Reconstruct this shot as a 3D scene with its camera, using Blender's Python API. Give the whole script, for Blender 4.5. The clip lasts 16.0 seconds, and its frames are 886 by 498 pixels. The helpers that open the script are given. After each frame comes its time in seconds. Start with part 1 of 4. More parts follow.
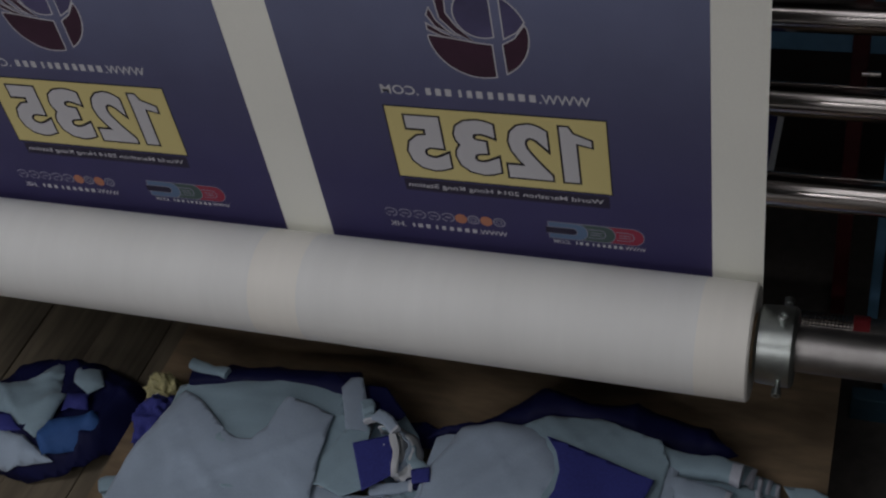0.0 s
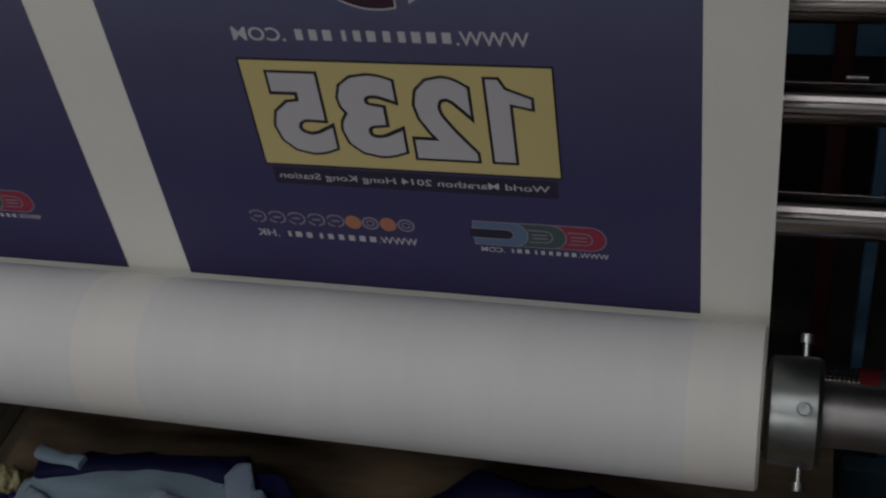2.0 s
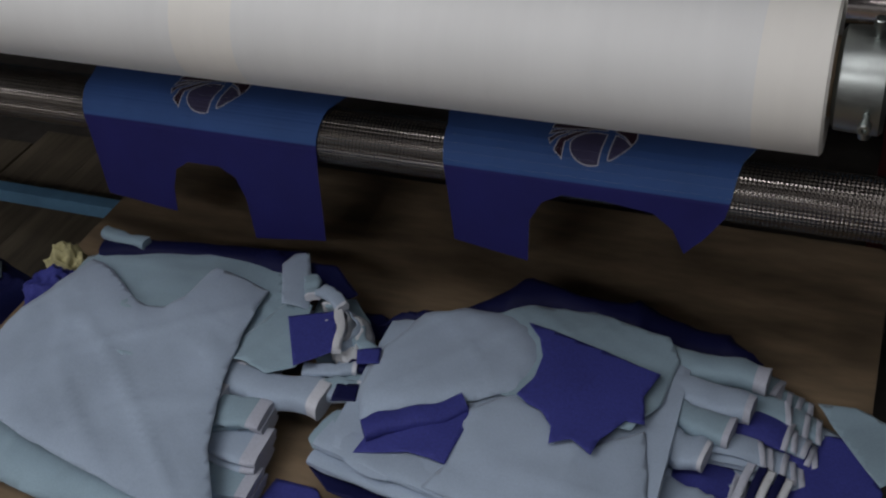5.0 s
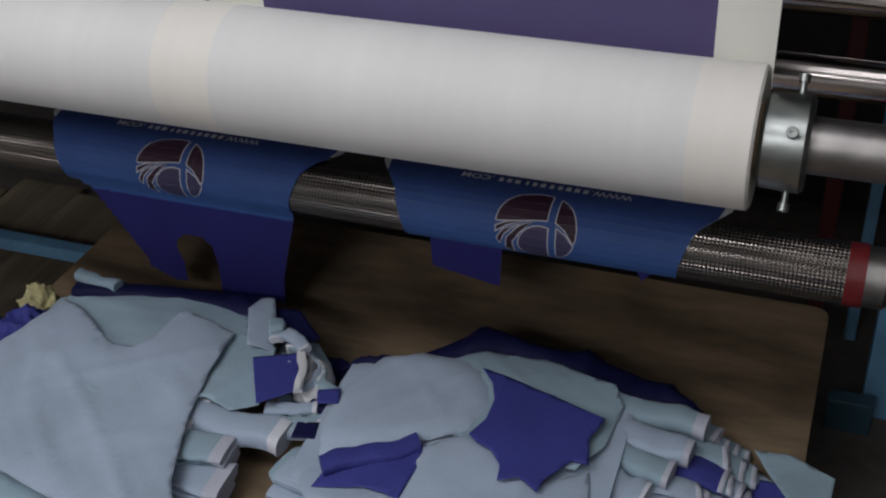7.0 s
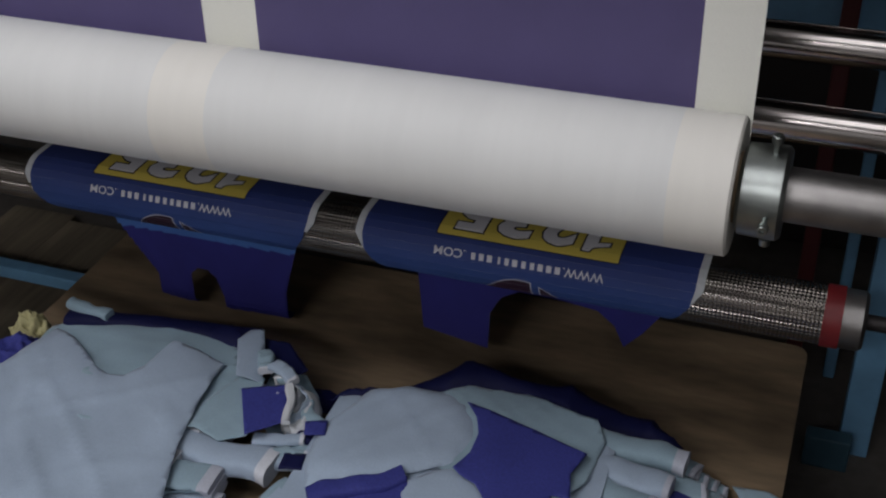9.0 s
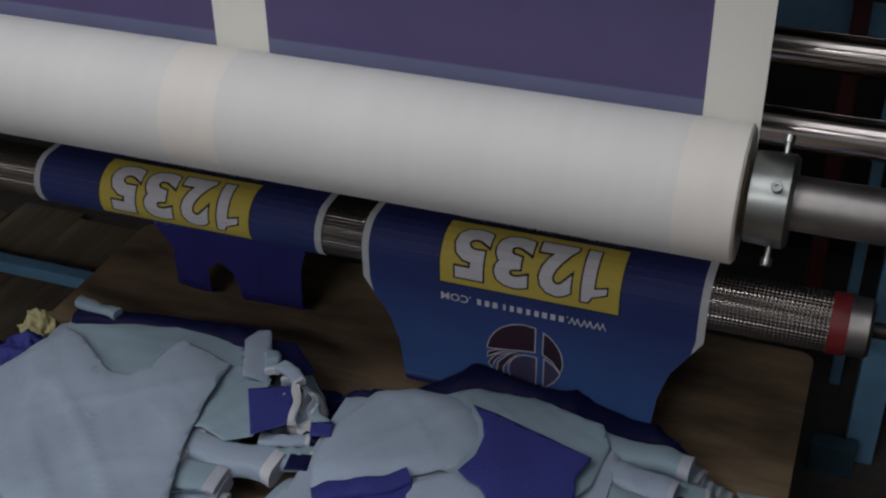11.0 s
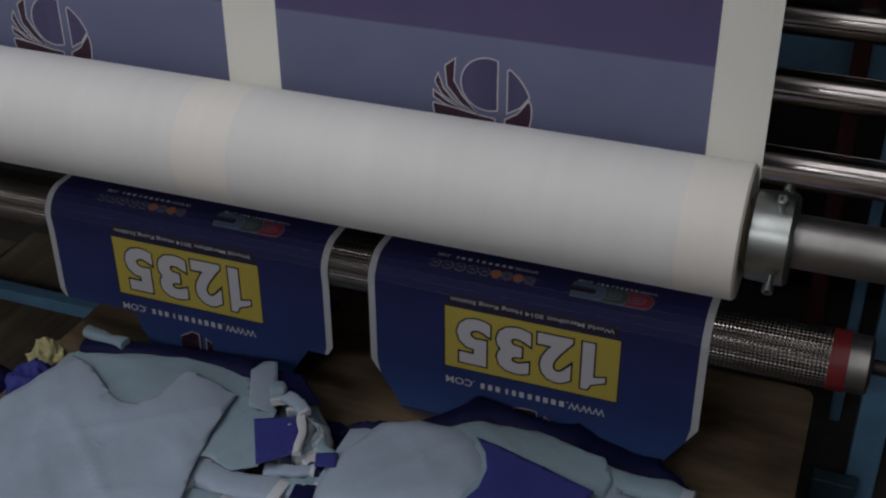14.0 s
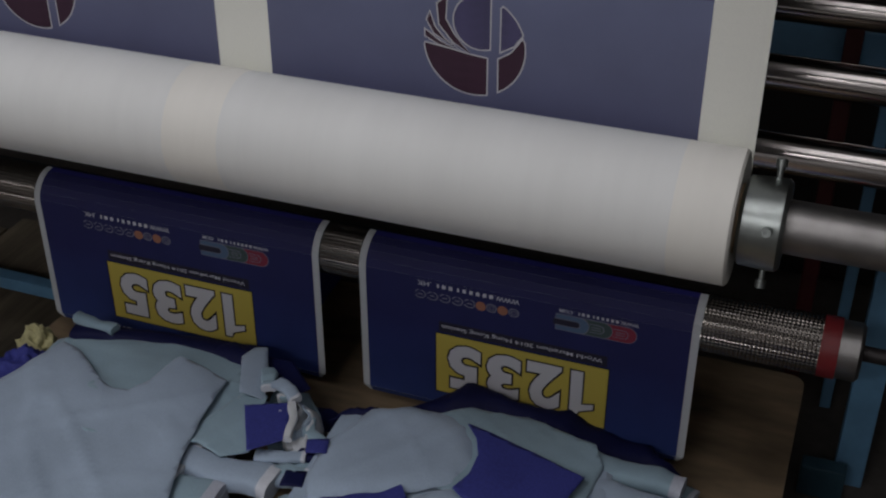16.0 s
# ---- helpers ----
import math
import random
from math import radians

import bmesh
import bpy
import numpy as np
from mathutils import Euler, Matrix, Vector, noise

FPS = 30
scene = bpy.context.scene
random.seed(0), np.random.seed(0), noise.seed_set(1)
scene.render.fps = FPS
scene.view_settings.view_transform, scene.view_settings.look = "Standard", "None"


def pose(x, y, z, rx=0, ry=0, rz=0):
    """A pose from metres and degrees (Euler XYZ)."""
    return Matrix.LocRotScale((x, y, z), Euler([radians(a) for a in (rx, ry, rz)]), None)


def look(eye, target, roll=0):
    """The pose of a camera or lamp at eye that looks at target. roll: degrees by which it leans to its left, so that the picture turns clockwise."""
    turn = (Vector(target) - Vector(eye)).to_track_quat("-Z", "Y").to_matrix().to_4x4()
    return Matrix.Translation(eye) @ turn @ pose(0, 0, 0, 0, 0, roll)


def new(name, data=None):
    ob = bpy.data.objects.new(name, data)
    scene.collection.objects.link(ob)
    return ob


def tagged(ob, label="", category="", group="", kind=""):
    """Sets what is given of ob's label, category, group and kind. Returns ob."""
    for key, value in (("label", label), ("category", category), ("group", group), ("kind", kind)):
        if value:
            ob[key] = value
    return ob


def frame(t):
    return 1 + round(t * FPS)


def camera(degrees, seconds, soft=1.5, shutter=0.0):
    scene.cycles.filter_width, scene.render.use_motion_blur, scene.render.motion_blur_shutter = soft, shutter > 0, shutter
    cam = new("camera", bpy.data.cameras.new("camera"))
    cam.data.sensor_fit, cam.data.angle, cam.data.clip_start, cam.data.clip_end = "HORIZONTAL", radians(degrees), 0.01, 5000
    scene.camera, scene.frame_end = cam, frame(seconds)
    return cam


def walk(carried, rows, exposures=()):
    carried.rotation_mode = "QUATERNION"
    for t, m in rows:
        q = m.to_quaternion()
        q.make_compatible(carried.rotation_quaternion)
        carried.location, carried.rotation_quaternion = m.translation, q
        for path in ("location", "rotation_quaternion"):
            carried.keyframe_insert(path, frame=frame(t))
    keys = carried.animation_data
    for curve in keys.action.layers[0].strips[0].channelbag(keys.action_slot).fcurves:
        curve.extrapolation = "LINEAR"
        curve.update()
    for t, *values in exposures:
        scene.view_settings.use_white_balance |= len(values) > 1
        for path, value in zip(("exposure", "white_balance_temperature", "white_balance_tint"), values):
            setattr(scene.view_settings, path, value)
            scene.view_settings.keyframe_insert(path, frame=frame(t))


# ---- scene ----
cam = camera(39.51, 16.0, soft=2.2, shutter=0.4)
PATH = [
    (0.0, pose(0.1726, -0.9723, 1.9419, 46.017, 8.986, 17.857)),
    (0.5, pose(0.1702, -0.9909, 1.9354, 46.476, 9.021, 17.595)),
    (1.0, pose(0.1485, -0.9268, 1.8430, 47.839, 8.723, 17.557)),
    (1.5, pose(0.1047, -0.8173, 1.7674, 47.3955, 8.2895, 15.2621)),
    (2.0, pose(0.0715, -0.7192, 1.6474, 48.5765, 7.5176, 14.3204)),
    (2.5, pose(0.0269, -0.6231, 1.5682, 48.2963, 7.1294, 13.6066)),
    (3.0, pose(-0.0050, -0.5802, 1.4492, 51.637, 5.467, 14.762)),
    (3.5, pose(0.0529, -0.6876, 1.5942, 48.5715, 5.8667, 17.3005)),
    (4.0, pose(0.1515, -0.9718, 1.8126, 43.853, 6.876, 18.335)),
    (4.5, pose(0.1016, -0.9651, 1.5276, 47.631, 5.728, 19.921)),
    (5.0, pose(0.1032, -0.9997, 1.3714, 53.033, 4.073, 20.163)),
    (7.5, pose(0.1487, -1.0768, 1.4128, 56.101, 1.815, 19.781)),
    (8.0, pose(0.1462, -1.0831, 1.4194, 56.466, 1.384, 19.823)),
    (8.5, pose(0.1502, -1.0931, 1.4314, 57.091, 1.081, 19.646)),
    (11.0, pose(0.1539, -1.0941, 1.4445, 57.108, 0.782, 20.320)),
    (11.5, pose(0.1491, -1.0978, 1.4437, 57.386, 0.095, 20.792)),
    (12.0, pose(0.1403, -1.1057, 1.4528, 57.584, -0.273, 20.910)),
    (12.5, pose(0.1478, -1.1090, 1.4584, 58.132, -0.218, 20.975)),
    (13.0, pose(0.1532, -1.1113, 1.4577, 58.523, 0.031, 20.605)),
    (13.5, pose(0.1530, -1.1151, 1.4583, 58.727, -0.107, 20.680)),
    (14.0, pose(0.1546, -1.1158, 1.4584, 58.657, 0.304, 20.647)),
    (14.5, pose(0.1549, -1.1132, 1.4558, 58.339, 0.133, 20.905)),
    (15.0, pose(0.1528, -1.1167, 1.4610, 58.492, 0.258, 20.852)),
    (15.5, pose(0.1509, -1.1215, 1.4596, 58.533, 0.088, 20.405)),
    (16.0, pose(0.1531, -1.1148, 1.4532, 58.129, -0.015, 20.333)),
]
EXPOSURES = [(0.0, -0.83), (1.5, -0.93), (3.0, -1.16), (3.5, -1.2), (4.0, -0.86), (4.5, -0.64), (5.0, -0.20), (6.5, 0.1), (8.0, 0.08), (11.0, -0.25), (12.5, -0.4), (16.0, -0.48)]
walk(cam, PATH, EXPOSURES)

# ---- light ----
world = bpy.data.worlds.new("hall")
world.use_nodes = True
scene.world = world
world.node_tree.nodes["Background"].inputs[0].default_value = (0.80, 0.90, 1.0, 1)
world.node_tree.nodes["Background"].inputs[1].default_value = 0.22


def lamp(name, x, y, z, sx, sy, watts, colour, target):
    data = bpy.data.lights.new(name, "AREA")
    data.shape, data.size, data.size_y, data.energy, data.color = "RECTANGLE", sx, sy, watts, colour
    ob = new(name, data)
    ob.matrix_world = look((x, y, z), target)
    return ob


# unseen overhead lights, assumed; the last two are fill for dark parts round the roll
for x, y, watts in ((-1.8, -1.8, 52), (1.0, -1.8, 10), (-0.5, -0.9, 10), (-1.3, -4.5, 66), (-0.4, 2.6, 20)):
    lamp("added_overhead_light", x, y, 3.6, 2.4, 0.7, watts, (0.985, 0.957, 1.0), (x, y, 0))

# ---- materials ----
def material(name, colour, rough=0.6, metal=0.0, grain=0.0, grain_scale=60.0, bump=0.0, bump_scale=200.0, dirt=0.0, dirt_scale=4.0,
             coat=0.0, stretch=(1, 1, 1), sheen=0.0, gloss=0.5):
    """A surface with grain and stains at two scales and fine relief."""
    m = bpy.data.materials.new(name)
    m.use_nodes = True
    n, l = m.node_tree.nodes, m.node_tree.links
    b = n["Principled BSDF"]
    b.inputs["Base Color"].default_value = (*colour, 1)
    b.inputs["Roughness"].default_value, b.inputs["Metallic"].default_value = rough, metal
    b.inputs["Coat Weight"].default_value = coat
    b.inputs["Sheen Weight"].default_value = sheen
    b.inputs["Specular IOR Level"].default_value = gloss
    tc = n.new("ShaderNodeTexCoord")
    mp = n.new("ShaderNodeMapping")
    mp.inputs["Scale"].default_value = stretch
    l.new(tc.outputs["Object"], mp.inputs[0])
    last = None
    for amount, scale in ((grain, grain_scale), (dirt, dirt_scale)):
        if amount:
            t = n.new("ShaderNodeTexNoise")
            t.inputs["Scale"].default_value, t.inputs["Detail"].default_value = scale, 6
            l.new(mp.outputs[0], t.inputs[0])
            r = n.new("ShaderNodeMapRange")
            r.inputs[1].default_value, r.inputs[2].default_value = 0.3, 0.7
            r.inputs[3].default_value, r.inputs[4].default_value = 1 - amount, 1 + amount * 0.6
            l.new(t.outputs[0], r.inputs[0])
            mix = n.new("ShaderNodeMix")
            mix.data_type, mix.blend_type = "RGBA", "MULTIPLY"
            mix.inputs[0].default_value = 1
            if last is None:
                mix.inputs[6].default_value = (*colour, 1)
            else:
                l.new(last, mix.inputs[6])
            l.new(r.outputs[0], mix.inputs[7])
            last = mix.outputs[2]
    if last is not None:
        l.new(last, b.inputs["Base Color"])
    if bump:
        t = n.new("ShaderNodeTexNoise")
        t.inputs["Scale"].default_value, t.inputs["Detail"].default_value = bump_scale, 4
        l.new(mp.outputs[0], t.inputs[0])
        k = n.new("ShaderNodeBump")
        k.inputs["Strength"].default_value, k.inputs["Distance"].default_value = bump, 0.002
        l.new(t.outputs[0], k.inputs["Height"])
        l.new(k.outputs[0], b.inputs["Normal"])
    return m


def printed(name, stops, rough, spot=0.05, weave=900.0, ripple=0.0):
    """Ink whose colour runs along the length of the print (the UV map holds metres across and along)."""
    m = material(name, (0.5, 0.5, 0.5), rough)
    n, l = m.node_tree.nodes, m.node_tree.links
    b = n["Principled BSDF"]
    uv = n.new("ShaderNodeUVMap")
    uv.uv_map = "UVMap"
    sep = n.new("ShaderNodeSeparateXYZ")
    l.new(uv.outputs[0], sep.inputs[0])
    r = n.new("ShaderNodeMapRange")
    r.inputs[1].default_value, r.inputs[2].default_value = 0.0, PERIOD
    l.new(sep.outputs[1], r.inputs[0])
    wrap = n.new("ShaderNodeMath")
    wrap.operation = "FLOORED_MODULO"
    wrap.inputs[1].default_value = 1.0
    r.clamp = False
    l.new(r.outputs[0], wrap.inputs[0])
    ramp = n.new("ShaderNodeValToRGB")
    e = ramp.color_ramp.elements
    while len(e) < len(stops):
        e.new(0.5)
    for k, (pos, col) in enumerate(stops):
        e[k].position, e[k].color = pos / PERIOD, (*col, 1)
    l.new(wrap.outputs[0], ramp.inputs[0])
    t = n.new("ShaderNodeTexNoise")
    t.inputs["Scale"].default_value, t.inputs["Detail"].default_value = 14, 8
    l.new(uv.outputs[0], t.inputs[0])
    mr = n.new("ShaderNodeMapRange")
    mr.inputs[1].default_value, mr.inputs[2].default_value, mr.inputs[3].default_value, mr.inputs[4].default_value = 0.3, 0.7, 1 - spot, 1 + spot
    l.new(t.outputs[0], mr.inputs[0])
    mix = n.new("ShaderNodeMix")
    mix.data_type, mix.blend_type = "RGBA", "MULTIPLY"
    mix.inputs[0].default_value = 1
    l.new(ramp.outputs[0], mix.inputs[6])
    l.new(mr.outputs[0], mix.inputs[7])
    l.new(mix.outputs[2], b.inputs["Base Color"])
    w = n.new("ShaderNodeTexNoise")
    w.inputs["Scale"].default_value = weave
    l.new(uv.outputs[0], w.inputs[0])
    k = n.new("ShaderNodeBump")
    k.inputs["Strength"].default_value, k.inputs["Distance"].default_value = 0.15, 0.001
    l.new(w.outputs[0], k.inputs["Height"])
    l.new(k.outputs[0], b.inputs["Normal"])
    return m


# lengths of the print along the web, from its hem
PERIOD, PRINT, BAND = 0.656, 0.619, 0.447
ROLL_Z, ROLL_R = 0.82, 0.0707

paper_white = material("transfer_paper", (0.80, 0.81, 0.74), 0.55, grain=0.05, grain_scale=900, dirt=0.03, dirt_scale=5, bump=0.1, bump_scale=500)
roll_white = material("wound_paper", (0.79, 0.785, 0.725), 0.6, grain=0.02, grain_scale=60, dirt=0.035, dirt_scale=7, stretch=(1, 0.12, 0.12), bump=0.08, bump_scale=300)
roll_ghost = material("wound_paper_over_print", (0.735, 0.755, 0.735), 0.6, grain=0.02, grain_scale=60, dirt=0.045, dirt_scale=7, stretch=(1, 0.12, 0.12), bump=0.08, bump_scale=300)
paper_ink = printed("dull_transfer_ink", [(0.0, (0.040, 0.034, 0.105)), (0.13, (0.040, 0.036, 0.115)), (0.27, (0.075, 0.078, 0.155)), (0.36, (0.120, 0.132, 0.225)),
                                          (BAND - 0.001, (0.160, 0.182, 0.30)), (BAND, (0.100, 0.082, 0.200)), (PRINT, (0.085, 0.070, 0.180))], 0.6)
cloth_ink = printed("dyed_blue_polyester", [(0.0, (0.016, 0.017, 0.098)), (0.13, (0.014, 0.018, 0.111)), (0.27, (0.023, 0.046, 0.195)), (0.36, (0.046, 0.111, 0.338)),
                                            (BAND - 0.001, (0.058, 0.156, 0.442)), (BAND, (0.023, 0.023, 0.195)), (PRINT, (0.023, 0.023, 0.195))], 0.7, spot=0.08)
paper_yellow = material("dull_yellow_ink", (0.60, 0.52, 0.22), 0.6, dirt=0.04)
cloth_yellow = material("yellow_dye", (0.62, 0.50, 0.10), 0.7, dirt=0.04, gloss=0.15)
ink_black = material("black_ink", (0.015, 0.012, 0.018), 0.6)
ink_night = material("blue_black_ink", (0.018, 0.014, 0.036), 0.6)
ink_plum = material("plum_ink", (0.040, 0.012, 0.030), 0.6, dirt=0.2, dirt_scale=30)
ink_violet = material("violet_ink", (0.072, 0.066, 0.145), 0.6, dirt=0.35, dirt_scale=18)
ink_grey = material("grey_ink", (0.23, 0.23, 0.29), 0.6)
ink_white = material("white_ink", (0.68, 0.68, 0.72), 0.6, dirt=0.03)
paper_grey = material("pale_grey_ink", (0.50, 0.50, 0.52), 0.6, dirt=0.03)
ink_orange = material("orange_ink", (0.42, 0.175, 0.10), 0.6)
ink_red = material("red_ink", (0.27, 0.025, 0.055), 0.6)
ink_green = material("green_ink", (0.055, 0.090, 0.085), 0.6)
ink_teal = material("teal_ink", (0.10, 0.165, 0.27), 0.6)
cloth_edge = material("pale_cut_edge", (0.60, 0.63, 0.68), 0.75, grain=0.08, grain_scale=300, bump=0.15, bump_scale=600, gloss=0.15)
cloth_hem = material("lilac_white_hem", (0.46, 0.49, 0.56), 0.75, grain=0.08, grain_scale=300, bump=0.15, bump_scale=600, gloss=0.15)
cloth_white = material("white_polyester", (0.60, 0.63, 0.65), 0.75, grain=0.05, grain_scale=300, bump=0.15, bump_scale=600, sheen=0.1, gloss=0.15)
cloth_pale = material("reverse_of_dyed_polyester", (0.285, 0.40, 0.47), 0.75, grain=0.06, grain_scale=400, dirt=0.14, dirt_scale=9, bump=0.12, bump_scale=240, sheen=0.15, gloss=0.15)
cloth_pale_b = material("pale_reverse", (0.36, 0.45, 0.56), 0.75, grain=0.06, grain_scale=400, dirt=0.14, dirt_scale=8, bump=0.12, bump_scale=240, sheen=0.15, gloss=0.15)
cloth_blue = material("royal_blue_polyester", (0.050, 0.058, 0.265), 0.65, grain=0.15, grain_scale=300, dirt=0.15, dirt_scale=7, bump=0.2, bump_scale=600, gloss=0.15)
cloth_navy = material("navy_polyester", (0.008, 0.010, 0.055), 0.62, grain=0.15, grain_scale=300, dirt=0.2, dirt_scale=9, bump=0.2, bump_scale=600, gloss=0.15)
cloth_sky = material("sky_blue_polyester", (0.045, 0.12, 0.34), 0.65, grain=0.1, grain_scale=300, dirt=0.15, dirt_scale=9, bump=0.2, bump_scale=600, gloss=0.15)
chrome = material("polished_steel", (0.58, 0.545, 0.52), 0.17, 1.0, grain=0.05, grain_scale=30, dirt=0.15, dirt_scale=9, bump=0.03, bump_scale=90, stretch=(0.15, 1, 1))
aluminium = material("dull_aluminium_tube", (0.33, 0.32, 0.31), 0.42, 1.0, grain=0.15, grain_scale=40, dirt=0.2, dirt_scale=14, bump=0.1, bump_scale=200)
zinc = material("zinc_plated_steel", (0.34, 0.37, 0.355), 0.34, 1.0, grain=0.1, grain_scale=60, dirt=0.2, dirt_scale=20, bump=0.08, bump_scale=120)
knurl = material("knurled_steel", (0.25, 0.23, 0.21), 0.22, 1.0, grain=0.06, grain_scale=60, dirt=0.2, dirt_scale=6)
iron = material("dark_oily_iron", (0.05, 0.045, 0.045), 0.5, 0.6, dirt=0.3, dirt_scale=10)
red_tape = material("red_tape", (0.22, 0.018, 0.022), 0.45, dirt=0.2, dirt_scale=30)
red_paint = material("red_painted_steel", (0.075, 0.010, 0.012), 0.5, dirt=0.3, dirt_scale=12)
blue_paint = material("light_blue_machine_paint", (0.13, 0.29, 0.455), 0.5, grain=0.08, grain_scale=50, dirt=0.2, dirt_scale=9, bump=0.05)
teal_paint = material("dark_teal_paint", (0.030, 0.075, 0.105), 0.5, grain=0.1, dirt=0.3, dirt_scale=12)
plywood = material("worn_plywood", (0.235, 0.172, 0.105), 0.65, grain=0.24, grain_scale=30, dirt=0.62, dirt_scale=7, bump=0.15, bump_scale=70, stretch=(0.5, 1.6, 1))
floor_wood = material("grimy_floor_planks", (0.165, 0.138, 0.096), 0.7, grain=0.3, grain_scale=26, dirt=0.4, dirt_scale=3, bump=0.2, bump_scale=60, stretch=(2.5, 0.25, 1))
wall_paint = material("grey_hall_wall", (0.66, 0.66, 0.65), 0.8, dirt=0.2, dirt_scale=2)
ceiling_paint = material("grey_ceiling", (0.65, 0.65, 0.64), 0.8, dirt=0.15, dirt_scale=2)
floor_concrete = material("dark_concrete", (0.085, 0.077, 0.068), 0.75, grain=0.2, grain_scale=40, dirt=0.3, dirt_scale=2, bump=0.15)
machine_dark = material("dark_machine_housing", (0.022, 0.018, 0.017), 0.6, dirt=0.4, dirt_scale=6)
yellow_cloth = material("mottled_yellow_cloth", (0.50, 0.47, 0.24), 0.75, grain=0.3, grain_scale=70, dirt=0.3, dirt_scale=30, bump=0.2)
carton = material("brown_card", (0.30, 0.22, 0.14), 0.7, grain=0.1, dirt=0.2)


# ---- building ----
def part(name, bm, mats, parent=None, label="", smooth=False):
    me = bpy.data.meshes.new(name)
    bm.to_mesh(me)
    bm.free()
    for m in mats if isinstance(mats, (list, tuple)) else [mats]:
        me.materials.append(m)
    if smooth:
        for f in me.polygons:
            f.use_smooth = True
    ob = new(name, me)
    ob.parent = parent
    if label:
        tagged(ob, label)
    return ob


def thing(name, label, category, at=(0, 0, 0), group="", kind=""):
    ob = new(name)
    ob.empty_display_size = 0.05
    ob.location = at
    return tagged(ob, label, category, group, kind)


def box_mesh(x0, x1, y0, y1, z0, z1, bevel=0.002):
    bm = bmesh.new()
    bmesh.ops.create_cube(bm, size=1, matrix=Matrix.LocRotScale(((x0 + x1) / 2, (y0 + y1) / 2, (z0 + z1) / 2), None, (x1 - x0, y1 - y0, z1 - z0)))
    if bevel:
        bmesh.ops.bevel(bm, geom=bm.edges[:], offset=bevel, segments=2, affect="EDGES", profile=0.6)
    return bm


def turned(profile, steps=48, closed=False):
    """A body of revolution round the x axis from (x, radius) pairs."""
    bm = bmesh.new()
    rings = []
    for x, r in profile:
        if r < 1e-6:
            rings.append([bm.verts.new((x, 0, 0))])
        else:
            rings.append([bm.verts.new((x, r * math.cos(2 * math.pi * k / steps), r * math.sin(2 * math.pi * k / steps))) for k in range(steps)])
    for a, b in zip(rings, rings[1:]):
        for k in range(steps):
            q = [a[k % len(a)], a[(k + 1) % len(a)], b[(k + 1) % len(b)], b[k % len(b)]]
            q = [v for i, v in enumerate(q) if v not in q[:i]]
            if len(q) > 2:
                bm.faces.new(q)
    bmesh.ops.recalc_face_normals(bm, faces=bm.faces[:])
    return bm


def sharp(ob, degrees=35):
    """Round shading with crisp edges."""
    for f in ob.data.polygons:
        f.use_smooth = True
    bm = bmesh.new()
    bm.from_mesh(ob.data)
    for e in bm.edges:
        e.smooth = len(e.link_faces) == 2 and e.calc_face_angle(0) < radians(degrees)
    bm.to_mesh(ob.data)
    bm.free()
    return ob


# ---- setting ----
def structure(name, bm, mat, label, category):
    return tagged(part(name, bm, mat), label, category, kind="structure")


structure("floor", box_mesh(-5, 5, -5, 6, -0.12, 0, 0), floor_concrete, "dark grimy concrete floor under the machine", "floor")
structure("ceiling", box_mesh(-5, 5, -5, 6, 4.2, 4.3, 0), ceiling_paint, "plain grey workshop ceiling", "ceiling")
structure("wall_north", box_mesh(-5, 5, 6, 6.15, 0, 4.2, 0), wall_paint, "plain grey workshop wall", "wall")
structure("wall_south", box_mesh(-5, 5, -5.15, -5, 0, 4.2, 0), wall_paint, "plain grey workshop wall", "wall")
structure("wall_east", box_mesh(5, 5.15, -5, 6, 0, 4.2, 0), wall_paint, "plain grey workshop wall", "wall")
structure("wall_west", box_mesh(-5.15, -5, -5, 6, 0, 4.2, 0), wall_paint, "plain grey workshop wall", "wall")


# ---- print artwork: flat pieces in metres across (u) and along (v) ----
def flat(polys):
    bm = bmesh.new()
    for pts in polys:
        vs = [bm.verts.new((u, v, 0)) for u, v in pts]
        es = [bm.edges.new((a, b)) for a, b in zip(vs, vs[1:] + vs[:1])]
        bmesh.ops.triangle_fill(bm, use_beauty=True, edges=es, normal=(0, 0, 1))
    return bm


def rect(u0, u1, v0, v1):
    return [(u0, v0), (u1, v0), (u1, v1), (u0, v1)]


def arc(cx, cy, r, a0, a1, n=20):
    return [(cx + r * math.cos(radians(a0 + (a1 - a0) * k / n)), cy + r * math.sin(radians(a0 + (a1 - a0) * k / n))) for k in range(n + 1)]


def words(text, u0, u1, v0, v1, fat=0.0, spacing=1.0):
    """Lettering in the built-in font, stretched to fill a box."""
    data = bpy.data.curves.new("lettering", "FONT")
    data.body, data.size, data.offset, data.resolution_u, data.space_character = text, 1.0, fat, 3, spacing
    ob = bpy.data.objects.new("lettering", data)
    scene.collection.objects.link(ob)
    bpy.context.view_layer.update()
    me = bpy.data.meshes.new_from_object(ob.evaluated_get(bpy.context.evaluated_depsgraph_get()))
    bm = bmesh.new()
    bm.from_mesh(me)
    bpy.data.objects.remove(ob)
    bpy.data.meshes.remove(me)
    bpy.data.curves.remove(data)
    xs, ys = [v.co.x for v in bm.verts], [v.co.y for v in bm.verts]
    for v in bm.verts:
        v.co.x = u0 + (v.co.x - min(xs)) / (max(xs) - min(xs)) * (u1 - u0)
        v.co.y = v0 + (v.co.y - min(ys)) / (max(ys) - min(ys)) * (v1 - v0)
        v.co.z = 0
    return bm


